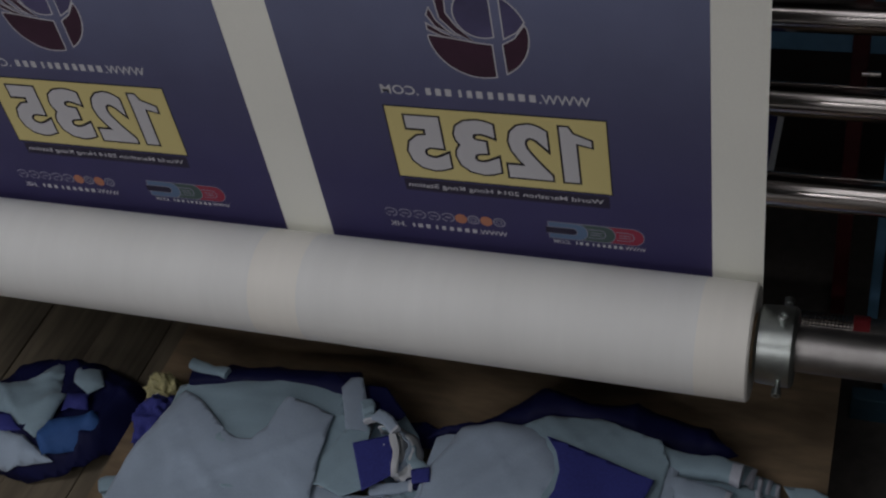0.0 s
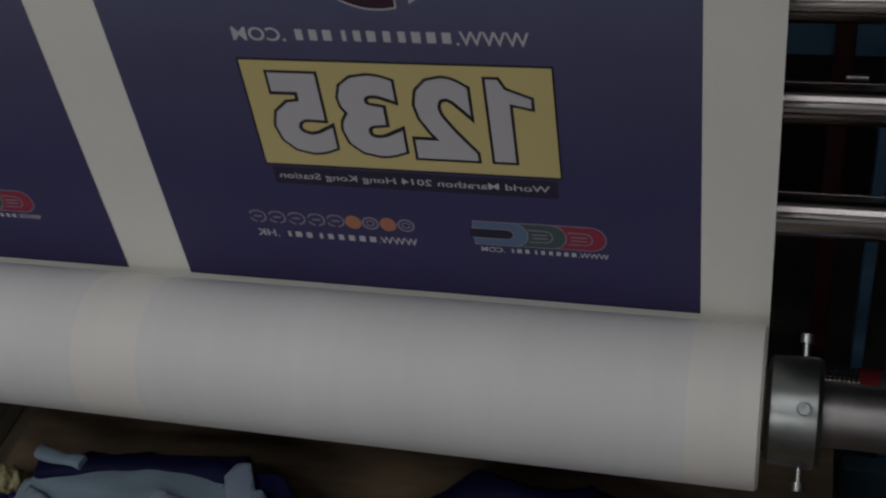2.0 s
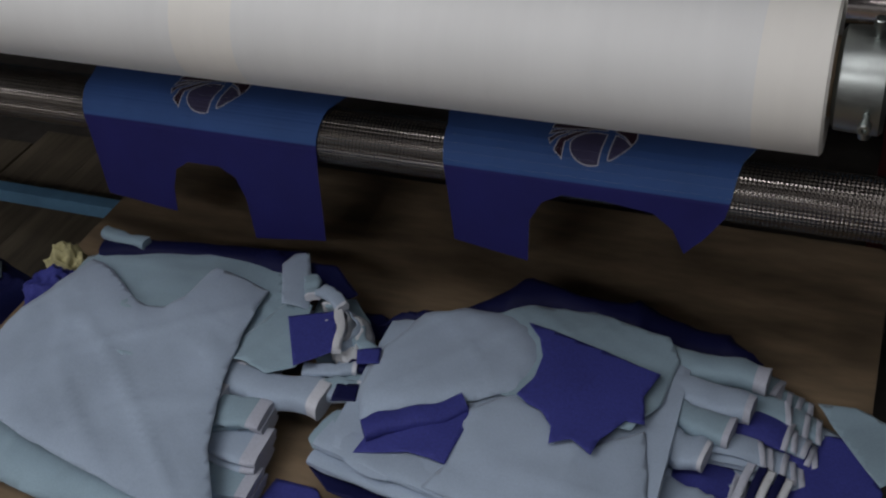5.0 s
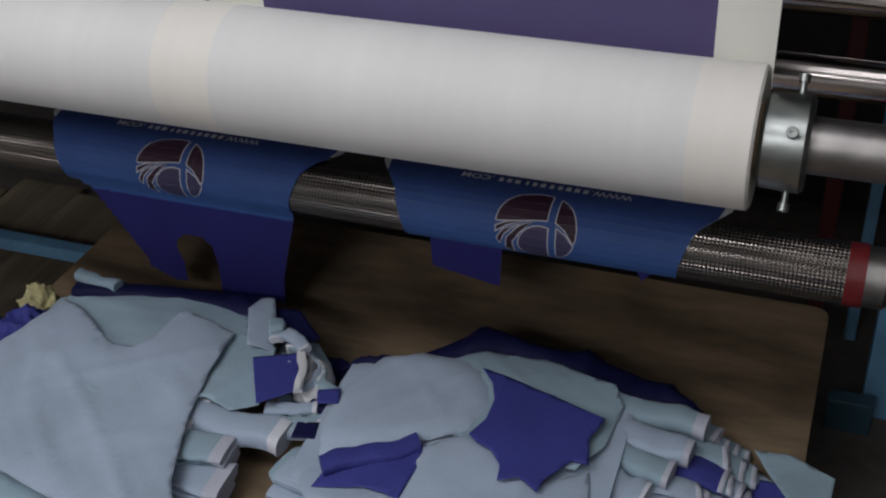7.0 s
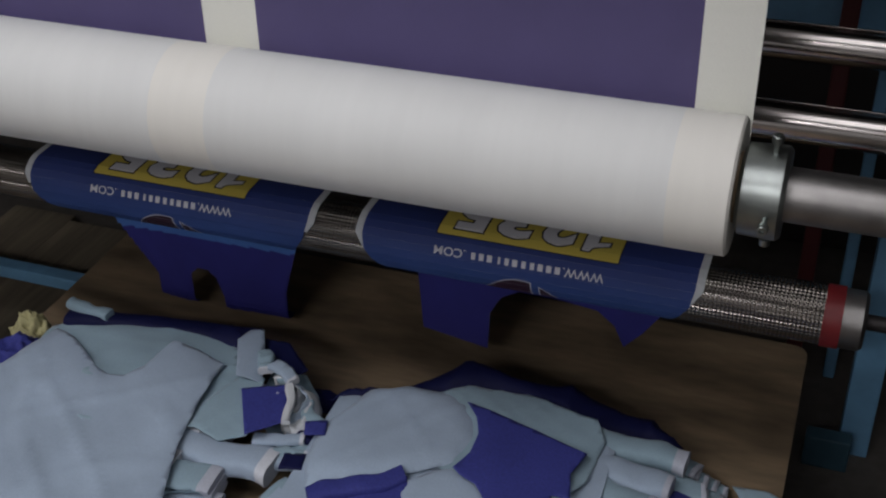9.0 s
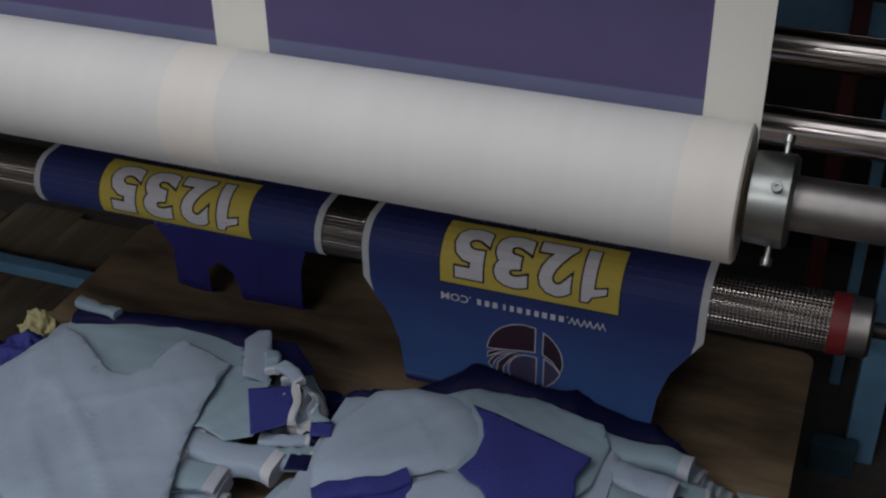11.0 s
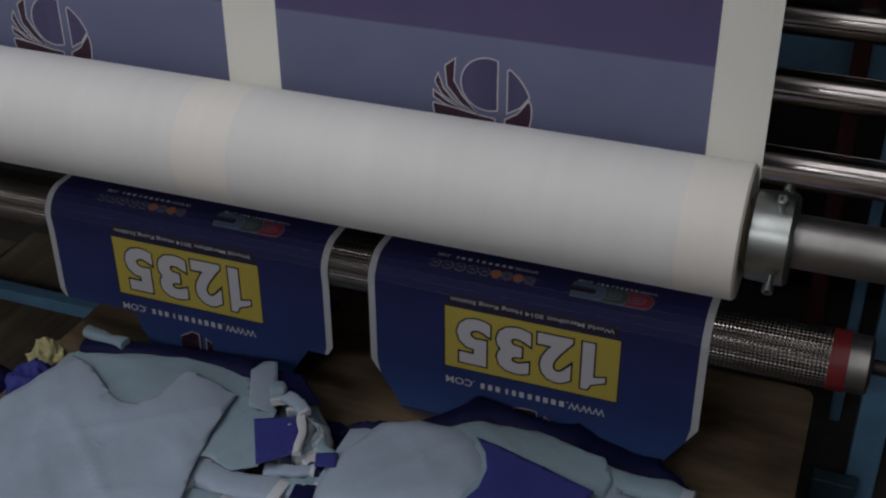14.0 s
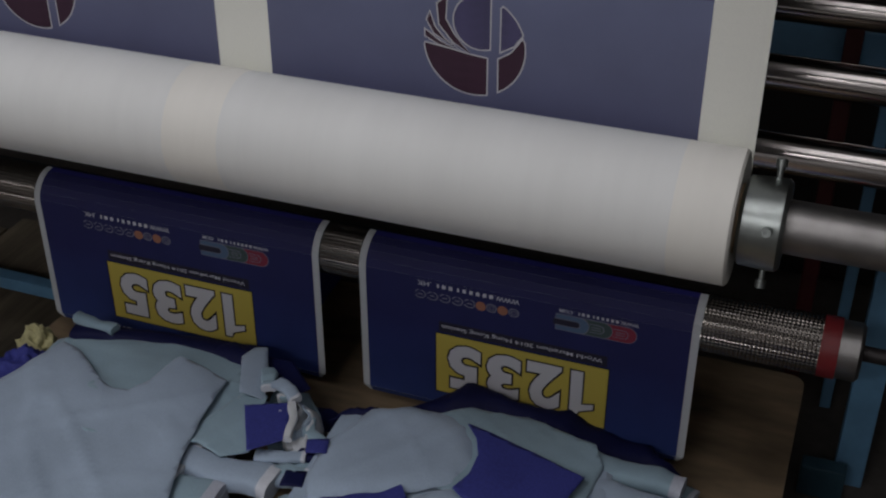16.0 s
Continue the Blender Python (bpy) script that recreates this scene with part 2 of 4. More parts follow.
def grow(pts, d):
    """A polygon enlarged by about d on all sides."""
    n, out = len(pts), []
    area = sum(pts[k][0] * pts[(k + 1) % n][1] - pts[(k + 1) % n][0] * pts[k][1] for k in range(n))
    s = 1 if area > 0 else -1
    for k in range(n):
        a, b, c = Vector(pts[k - 1]), Vector(pts[k]), Vector(pts[(k + 1) % n])
        e, f = (b - a).normalized(), (c - b).normalized()
        na, nb = Vector((e.y, -e.x)) * s, Vector((f.y, -f.x)) * s
        m = na + nb
        m = m / max(m.length_squared / 2, 0.35)
        out.append((b.x + m.x * d, b.y + m.y * d))
    return out


def emblem():
    """The round emblem: a cut disc, crossing bars and feathers; unit radius, as it reads on the shirt (u to the right)."""
    def chord(a0, a1, n=10):
        return arc(0, 0, 1.0, a0, a1, n)
    orb = [q for q in arc(0.12, 0.47, 0.53, 68, 292, 26) if q[0] < 0.31]
    orb = [(0.31, 0.965)] + orb + [(0.31, -0.03)]
    right = [(0.53, 0.80)] + chord(56, 19) + [(0.78, 0.10), (0.53, -0.05)]
    low = [(-0.98, -0.07), (-0.50, -0.13), (-0.05, -0.20), (0.26, -0.23), (0.26, -0.965)] + chord(-76, -174, 14)
    lowr = [(0.49, -0.21), (0.74, -0.05), (0.95, 0.24)] + chord(10, -60)
    f1 = [(-0.55, 0.90), (-0.74, 0.74), (-0.70, 0.34), (-0.42, 0.02), (-0.06, -0.19), (-0.40, 0.16), (-0.58, 0.46)]
    f2 = [(-0.89, 0.55), (-0.95, 0.40), (-0.80, 0.14), (-0.24, -0.15), (-0.60, 0.06), (-0.80, 0.28)]
    f3 = [(-0.98, 0.19), (-0.98, 0.07), (-0.72, -0.06), (-0.36, -0.125), (-0.70, 0.0)]
    return [orb, right], [low, lowr, f1, f2, f3]


FAT = {"1": 0.035, "2": 0.045, "3": 0.045, "5": 0.045}


def artwork(kind):
    """All layers of one print as (bmesh, material) with v from the hem; u runs from -0.5 to 0 as the shirt lies on its back."""
    paper = kind == "paper"
    yellow = paper_yellow if paper else cloth_yellow
    white = paper_grey if paper else ink_white
    out = []
    add = lambda bm, m, lift: out.append((bm, m, lift))
    c, r = (-0.2505, 0.364), 0.0575
    blues, plums = emblem()
    # read on the shirt the emblem is mirrored against the web's u
    place = lambda ps: [[(c[0] + r * q[0], c[1] + r * q[1]) for q in p] for p in ps]
    add(flat([grow(p, 0.0016) for p in place(blues + plums)]), white, 1)
    add(flat(place(blues)), ink_violet, 2)
    add(flat(place(plums)), ink_plum, 2)
    # web address: its ends can be read, the name between them is a row of bars
    def address(u0, u1, v0, v1, ending, count, lift=1):
        span = u1 - u0
        put = lambda text, a, b: words(text, a, b, v0, v1, 0.012)
        head, tail = put("WWW.", u0, u0 + span * 0.235), put(ending, u1 - span * (0.047 * len(ending)), u1)
        a, b = u0 + span * 0.25, u1 - span * (0.047 * len(ending) + 0.012)
        pitch = (b - a) / count
        rng, bars = random.Random(count), []
        for i in range(count):
            w = pitch * rng.choice((0.30, 0.50, 0.55, 0.60))
            bars.append(rect(a + pitch * i, a + pitch * i + w, v0 + (v1 - v0) * 0.12, v1 - (v1 - v0) * 0.10))
        for bm in (head, tail, flat(bars)):
            for v in bm.verts:
                v.co.x = u0 + u1 - v.co.x
            add(bm, white, lift)
    address(-0.381, -0.131, 0.2745, 0.2875, ".COM", 11)
    add(flat([rect(-0.384, -0.114, 0.1445, 0.2575)]), ink_black, 1)
    add(flat([rect(-0.382, -0.1158, 0.1465, 0.2555)]), yellow, 2)
    for d, mid, w in (("5", -0.337, 0.052), ("3", -0.2745, 0.053), ("2", -0.2115, 0.053), ("1", -0.1525, 0.036)):
        for fat, lift, m, pad in ((FAT[d] + 0.030, 3, ink_black, 0.0026), (FAT[d], 4, white, 0.0)):
            if d == "1":
                one = [(0.004, 0.1605), (0.018, 0.1605), (0.018, 0.2435), (0.008, 0.2435), (0.003, 0.2340), (-0.018, 0.2255), (-0.018, 0.2165), (0.000, 0.2205), (0.000, 0.1605)]
                one = [(mid + x, y) for x, y in one]
                bm = flat([grow(one, pad) if pad else one])
            else:
                bm = words(d, mid - w / 2 - pad, mid + w / 2 + pad, 0.1605 - pad, 0.2435 + pad, fat)
            for v in bm.verts:
                v.co.x = 2 * mid - v.co.x
            add(bm, m, lift)
    bm = words("World Marathon 2014 Hong Kong Station", -0.373, -0.126, 0.1275, 0.1365, 0.01)
    for v in bm.verts:
        v.co.x = -0.499 - v.co.x
    add(flat([rect(-0.378, -0.119, 0.1235, 0.1425)]), ink_night, 0.5)
    add(bm, white, 1)
    # two sponsors' marks as plain shapes: hollow rounded letters with two orange discs, and three nested loops
    def ring(cx, cy, w, h, th, gap):
        """An outlined rounded loop, open towards lower u where gap is set."""
        r = h / 2
        outer = arc(cx + w / 2 - r, cy, r, -90, 90, 8) + (arc(cx - w / 2 + r, cy, r, 90, 270, 8))
        inner = arc(cx + w / 2 - r, cy, r - th, -90, 90, 8) + (arc(cx - w / 2 + r, cy, r - th, 90, 270, 8))
        n = len(outer)
        keep = range(n - 1) if gap else range(n)
        return [[outer[k], outer[(k + 1) % n], inner[(k + 1) % n], inner[k]] for k in keep if not (gap and 11 < k < 14)]
    letters = []
    for k, a in enumerate((-0.4075, -0.3880, -0.3685, -0.3490, -0.3300)):
        letters += ring(a, 0.0815, 0.0180, 0.0150, 0.0018, True) + [rect(a - 0.004, a + 0.004, 0.0805, 0.0825)]
    for a in (-0.262, -0.296):
        letters += ring(a, 0.0815, 0.0165, 0.0150, 0.0020, False) + ring(a, 0.0815, 0.0085, 0.0070, 0.0014, False)
    add(flat(letters), ink_grey, 1)
    add(flat([arc(a, 0.0815, 0.0080, 0, 345) for a in (-0.279, -0.3125)]), ink_orange, 2)
    address(-0.4125, -0.254, 0.0575, 0.0660, ".HK", 9)
    capsule = lambda a, b, lo, hi: [(a, lo)] + arc(b - (hi - lo) / 2, (lo + hi) / 2, (hi - lo) / 2, -90, 90, 10) + [(a, hi)]
    for a, b, ink, lift in ((-0.150, -0.081, ink_red, 1), (-0.172, -0.116, ink_green, 3), (-0.198, -0.150, ink_teal, 5)):
        add(flat([grow(capsule(a, b, 0.0665, 0.0925), 0.0011)]), ink_grey, lift)
        add(flat([capsule(a, b, 0.0665, 0.0925)]), ink, lift + 1)
    for b in (-0.092, -0.127):
        add(flat([capsule(b - 0.022, b, 0.0722, 0.0868)]), ink_grey, 7)
        add(flat([capsule(b - 0.022, b - 0.0012, 0.0734, 0.0856)]), ink_green if b < -0.1 else ink_red, 8)
        add(flat([capsule(b - 0.019, b - 0.005, 0.0768, 0.0782), capsule(b - 0.019, b - 0.005, 0.0808, 0.0822)]), ink_grey, 9)
    add(flat([grow(capsule(-0.200, -0.163, 0.0745, 0.0845), 0.0010)]), ink_grey, 7)
    add(flat([capsule(-0.202, -0.163, 0.0745, 0.0845)]), ink_night, 8)
    address(-0.194, -0.079, 0.0570, 0.0630, ".COM", 9)
    return out


def joined(layers, lift, shift=(0, 0)):
    """One bmesh of all layers, stacked, with a UV map in metres, and its materials."""
    bm, mats = bmesh.new(), []
    uv = bm.loops.layers.uv.new("UVMap")
    for b, m, h in layers:
        if m not in mats:
            mats.append(m)
        seen = {v: bm.verts.new((v.co.x + shift[0], v.co.y + shift[1], h * lift)) for v in b.verts}
        for f in b.faces:
            vs = [seen[v] for v in f.verts]
            n = (vs[1].co - vs[0].co).cross(vs[2].co - vs[0].co)
            if n.length < 1e-12:
                continue
            try:
                g = bm.faces.new(vs if n.z > 0 else vs[::-1])
            except ValueError:
                continue
            g.material_index = mats.index(m)
            for lp in g.loops:
                lp[uv].uv = (lp.vert.co.x, lp.vert.co.y)
        b.free()
    return bm, mats


def cut(bm, v0, v1):
    """What of bm lies between v0 and v1, as a new bmesh."""
    b = bm.copy()
    for y, side in ((v0, -1), (v1, 1)):
        g = b.verts[:] + b.edges[:] + b.faces[:]
        bmesh.ops.bisect_plane(b, geom=g, dist=1e-6, plane_co=(0, y, 0), plane_no=(0, side, 0), clear_outer=True)
    return b


def shifted(layers, du, dv):
    out = []
    for b, m, h in layers:
        c = b.copy()
        for v in c.verts:
            v.co.x += du
            v.co.y += dv
        out.append((c, m, h))
    return out


# ---- the paper web: a flat sheet above the roll, and strips that leave the roll one after another ----
def web_travel(t):
    """How far the hem of the first print stands above the line where the web leaves the roll."""
    return float(np.interp(t, (0, 0.5, 1, 1.5, 2, 2.5, 3, 3.5, 5, 11, 16), (0, 0.0075, 0.0165, 0.0265, 0.0355, 0.0475, 0.0595, 0.072, 0.1118, 0.2708, 0.406)))


TIMES = [0.5 * k for k in range(33)]
SHEET_LEFT, SHEET_RIGHT = -1.70, 0.0597
web = thing("paper_web", "white transfer paper with mirrored blue shirt prints above the roll", "printed paper", (0, 0, 0))
base = artwork("paper")
layers = []
for dv in (PERIOD, 0.0, -PERIOD):
    for du in (0.0, -0.569, -1.138):
        layers += shifted([(flat([rect(-0.5, 0.0, 0.0, PRINT)]), paper_ink, 0)] + base, du, dv)
sheet_bm, sheet_mats = joined([(flat([rect(SHEET_LEFT, SHEET_RIGHT, -0.56, 1.05)]), paper_white, -2)] + layers, 0.00012)
STRIP = 0.0125
web_parts = []
web_parts.append((part("sheet", cut(sheet_bm, 0.0, 1.05), sheet_mats, web), None))
k = 0
while k * STRIP < 0.50:
    v1 = -k * STRIP
    b = cut(sheet_bm, v1 - STRIP, v1)
    bmesh.ops.translate(b, verts=b.verts[:], vec=(0, -(v1 - STRIP / 2), 0))
    web_parts.append((part("strip", b, sheet_mats, web), v1 - STRIP / 2))
    k += 1
sheet_bm.free()


def web_pose(v, t):
    """Where a strip whose middle lies at v stands at t: on the roll's back until it comes to the tangent, then on the flat sheet."""
    s = v + web_travel(t)
    r = ROLL_R + 0.0012
    # the printed side looks towards the roll, so the sheet's own z points to -y
    if s >= 0:
        return pose(0, r, ROLL_Z + s, 90, 0, 0)
    a = s / r
    # past the hidden back of the roll the web is the roll's own outer layer
    r -= 0.004 * min(1.0, max(0.0, (-s - 0.075) / 0.03))
    return pose(0, r * math.cos(a), ROLL_Z + r * math.sin(a), 90 + math.degrees(a), 0, 0)


# ---- the roll on its shaft ----
def paper_roll():
    ob = thing("paper_roll", "thick roll of white transfer paper on a metal shaft", "paper roll", (0, 0, ROLL_Z))
    L, R, r = -1.70, 0.0600, ROLL_R
    edges = [x for left in (-0.5, -1.069, -1.638) for x in (left + 0.5, left)]
    bm = turned([(R - 0.002, 0.029), (R - 0.001, 0.050), (R, r - 0.003), (R - 0.0025, r)] + [(x, r) for x in edges] + [(L, r), (L, 0.040)], 96)
    for f in bm.faces:
        x = f.calc_center_median().x
        f.material_index = int(any(left < x < left + 0.5 for left in (-0.5, -1.069, -1.638)))
    body = part("wound_paper", bm, [roll_white, roll_ghost], ob, "white wound paper with faint bands of print behind")
    sharp(body)
    part("core", turned([(R - 0.004, 0.0285), (R + 0.003, 0.0285), (R + 0.003, 0.036), (R - 0.004, 0.036)], 48), carton, ob, "brown card core")
    shaft = part("shaft", turned([(-2.08, 0.0), (-2.08, 0.0275), (0.62, 0.0275), (0.62, 0.0)], 48), aluminium, ob, "scuffed aluminium tube")
    sharp(shaft)
    collar = part("collar", turned([(0.062, 0.030), (0.062, 0.040), (0.066, 0.046), (0.094, 0.0475), (0.103, 0.0475), (0.107, 0.044), (0.107, 0.0272)], 56), zinc, ob, "zinc-plated clamping collar")
    sharp(collar)
    for a in (0, 90, 180, 270):
        screw = turned([(0, 0.0), (0, 0.0032), (0.013, 0.0032), (0.013, 0.0056), (0.0205, 0.0056), (0.0212, 0.0048), (0.0212, 0.0027), (0.017, 0.0027), (0.017, 0)], 16)
        bmesh.ops.transform(screw, verts=screw.verts[:], matrix=pose(0.092, 0, 0, a) @ pose(0, 0, 0.0455, 0, -90, 0))
        sharp(part("screw", screw, zinc, collar))
    return ob


roll = paper_roll()


# ---- knurled roller below ----
KY, KZ, KR = 0.345, 0.45, 0.042


def knurled_roller():
    ob = thing("knurled_roller", "dark knurled steel take-off roller with a red tape band", "roller", (0, KY, KZ))
    # square lands between shallow grooves, along and around
    lands, x0, x1 = 385, -1.98, 0.166
    xs = [x0 + (x1 - x0) * (k + f) / lands for k in range(lands) for f in (0.0, 0.30, 0.62)]
    low_x = [f == 0 for k in range(lands) for f in (0, 1, 1)]
    n = 48
    angles = [2 * math.pi * (k + f) / n for k in range(n) for f in (0.0, 0.30, 0.62)]
    low_a = [f == 0 for k in range(n) for f in (0, 1, 1)]
    verts, faces, m = [], [], len(angles)
    for x, lx in zip(xs, low_x):
        for a, la in zip(angles, low_a):
            r = KR - (0.0009 if lx or la else 0)
            verts.append((x, r * math.cos(a), r * math.sin(a)))
    for i in range(len(xs) - 1):
        for j in range(m):
            faces.append((i * m + j, i * m + (j + 1) % m, (i + 1) * m + (j + 1) % m, (i + 1) * m + j))
    me = bpy.data.meshes.new("knurled_sleeve")
    me.from_pydata(verts, [], faces)
    me.materials.append(knurl)
    sleeve = new("knurled_sleeve", me)
    sleeve.parent = ob
    sharp(part("tape_band", turned([(0.164, KR), (0.164, KR + 0.0012), (0.188, KR + 0.0012), (0.188, KR)], 56), red_tape, ob, "red tape band"))
    sharp(part("end_cap", turned([(0.186, KR - 0.001), (0.214, KR - 0.001), (0.219, KR - 0.006), (0.219, 0.0)], 56), aluminium, ob, "bare steel end cap"))
    sharp(part("axle", turned([(0.217, 0.0), (0.217, 0.011), (0.62, 0.011), (0.62, 0.0)], 24), iron, ob))
    return ob


take_off = knurled_roller()


# ---- guide bars behind the web ----
def guide_bar(y, z, r, label):
    ob = thing("guide_bar", label, "steel bar", (0, y, z), "guide bars behind the paper")
    sharp(part("bar", turned([(-2.08, 0.0), (-2.08, r), (0.62, r), (0.62, 0.0)], 40), chrome, ob))
    return ob


guide_bar(0.399, 0.7015, 0.0265, "polished steel guide bar behind the paper")
guide_bar(0.5495, 0.749, 0.0265, "polished steel guide bar behind the paper")
guide_bar(0.700, 0.797, 0.0265, "polished steel guide bar behind the paper")


# ---- machine frame ----
def beam(name, x0, x1, y0, y1, z0, z1, mat, label, category="steel beam", bevel=0.003):
    ob = thing(name, label, category, ((x0 + x1) / 2, (y0 + y1) / 2, z0))
    bm = box_mesh(x0, x1, y0, y1, z0, z1, bevel)
    bmesh.ops.translate(bm, verts=bm.verts[:], vec=(-(x0 + x1) / 2, -(y0 + y1) / 2, -z0))
    part("body", bm, mat, ob)
    return ob


floor_beam = beam("floor_beam", -2.4, -0.9, 0.503, 0.533, 0.085, 0.112, blue_paint, "light blue painted steel beam under the board")
for x in (-0.70, 0.66):
    part("foot", box_mesh(x - 0.02, x + 0.02, -0.013, 0.013, -0.085, 0.001, 0.002), iron, floor_beam)
post = beam("red_post", 0.113, 0.141, 0.800, 0.824, 0.0, 1.6, red_paint, "dark red painted steel post behind the rollers", "post")
for z in (0.81, 0.62):
    bm = turned([(-0.025, 0.0), (-0.025, 0.0055), (0.005, 0.0055), (0.007, 0.004), (0.007, 0.0)], 20)
    bmesh.ops.translate(bm, verts=bm.verts[:], vec=(0.03, -0.016, z))
    sharp(part("pin", bm, chrome, post, "short bright steel pin"))
beam("cross_beam", -1.9, 0.9, 0.88, 0.93, 0.60, 0.70, blue_paint, "blue painted steel cross beam of the machine")
beam("corner_post", 0.226, 0.275, 0.60, 0.66, 0.0, 0.80, blue_paint, "blue painted steel post of the machine", "post")
beam("thin_post", 0.185, 0.205, 0.80, 0.84, 0.0, 1.5, blue_paint, "thin blue painted steel post", "post")
beam("roller_frame", 0.60, 0.66, -0.14, 1.25, 0.0, 1.9, machine_dark, "dark side plate that carries the rollers", "machine frame")
beam("roller_frame", -2.12, -2.06, -0.14, 1.25, 0.0, 1.9, machine_dark, "dark side plate that carries the rollers", "machine frame")
beam("heat_press", -2.6, 1.6, 1.25, 1.6, 0.0, 2.4, machine_dark, "dark oily machine housing behind the rollers", "machine")
beam("low_foot", 0.172, 0.245, 0.552, 0.582, 0.0, 0.062, teal_paint, "low dark teal steel foot beside the board", "foot")
# unseen block, added to keep overhead light off the board's back
beam("overhead_shade_block", -2.1, 0.66, 0.45, 1.25, 1.95, 2.4, machine_dark, "unseen dark block added above the rollers to hold off light", "machine")

# ---- board and floor planks ----
def plank_board():
    ob = thing("board", "worn plywood board lying on steel beams under the roller", "board", (0, 0, 0.18))
    bm = box_mesh(-1.103, 0.153, -0.75, 0.607, 0, 0.02, 0.0)
    ve = [e for e in bm.edges if abs(e.verts[0].co.z - e.verts[1].co.z) > 0.01]
    bmesh.ops.bevel(bm, geom=ve, offset=0.025, segments=5, affect="EDGES", profile=0.5)
    part("panel", bm, plywood, ob)
    for y in (-0.6, -0.1):
        part("batten", box_mesh(-1.05, 0.10, y, y + 0.06, -0.18, 0.0, 0.003), plywood, ob)
    return ob


plank_board()
random.seed(3)
for i in range(9):
    x = -1.12 - i * 0.16
    ob = thing("floor_plank", "dark grimy wooden plank on the floor", "plank", (x - 0.075, 0.2, 0.0), "floor planks")
    part("plank_body", box_mesh(-0.0792, 0.0792, -1.3, 0.62 + random.uniform(-0.04, 0.05), 0, 0.022 + random.uniform(0, 0.004), 0.003), floor_wood, ob)

# ---- dyed shirt panels running over the roller ----
ROLL_TURN = -80.0
CLOTH_T = ((0, 5, 7.5, 8.5, 11, 12.5, 14.5, 16), (-0.40, -0.239, -0.150, -0.105, -0.014, 0.029, 0.097, 0.155))
WRAP_RIGHT = ((0, 5.2, 7.2, 8.7, 9.75, 10.8, 16), (0, 0, 120, 140, 80, 0, 0))
WRAP_LEFT = ((0, 5, 7.5, 8.7, 10.5, 12.2, 12.9, 16), (0, 0, 60, 95, 150, 150, 8, 0))
HANG_END = 0.212


def cloth_travel(t):
    return float(np.interp(t, *CLOTH_T))


def cloth_pose(v, t, du, wrap):
    """Where a strip of cloth at v stands: flat behind the roller's crest, round it, hanging, and turned under where it meets the board."""
    q, r = v - 0.1465 + cloth_travel(t), KR + 0.0016
    if q < 0:
        return pose(du, KY - q, KZ + r, 0, 0, 180)
    leave = math.pi / 2 + radians(float(np.interp(t, *wrap)))
    if q < r * leave:
        a = q / r
        return pose(du, KY - r * math.sin(a), KZ + r * math.cos(a), -math.degrees(a), 0, 180)
    y, z, bend = KY - r * math.sin(leave), KZ + r * math.cos(leave), 0.025
    rest, swing = q - r * leave, 0.034
    # the stuck part swings from the roller's curve to the plumb within a few centimetres
    length = min(rest, swing)
    for k in range(12):
        a = math.pi / 2 + (leave - math.pi / 2) * (1 - length * (k + 0.5) / 12 / swing)
        y -= math.cos(a) * length / 12
        z -= math.sin(a) * length / 12
    if rest < swing:
        a = math.pi / 2 + (leave - math.pi / 2) * (1 - rest / swing)
        return pose(du, y, z, -math.degrees(a), 0, 180)
    rest -= swing
    drop = z - HANG_END - bend
    if rest < drop:
        return pose(du, y, z - rest, -90, 0, 180)
    b = min((rest - drop) / bend, math.pi / 2)
    run = max(0.0, rest - drop - bend * math.pi / 2)
    return pose(du, y + bend * (1 - math.cos(b)) + run, HANG_END + bend * (1 - math.sin(b)), -90 - math.degrees(b), 0, 180)


SWAY_AT, SWAY_BY = (-0.26, -0.19, -0.08, 0.0, 0.08, 0.19, 0.26), (0.125, 0.115, 0.044, 0.004, -0.034, -0.034, -0.034)


def gathered_pose(v, w, row, t, du, wrap):
    """A small tile of a panel whose shoulders are drawn together below the roller; w: metres from the panel's middle; row: 0 to 3, so that neighbours lie over one another."""
    m = cloth_pose(v, t, du, wrap)
    leave = (KR + 0.0016) * (math.pi / 2 + radians(float(np.interp(t, *wrap))))
    hang = v - 0.1465 + cloth_travel(t) - leave
    pull = float(np.interp(t, (0, 5.3, 7.1, 16), (0, 0, 1, 1))) * min(1.0, max(0.0, hang / 0.15))
    by = float(np.interp(w, SWAY_AT, SWAY_BY))
    # the drawn-in cloth lies in narrow overlapping pleats
    lean = math.degrees(math.atan2(by * pull, 0.15)) if hang < 0.15 else 0.0
    return m @ pose(-(w + by * pull), 0, 0.00016 * row - 0.0012 * abs(w) / 0.037 * pull, 0, 0, lean)


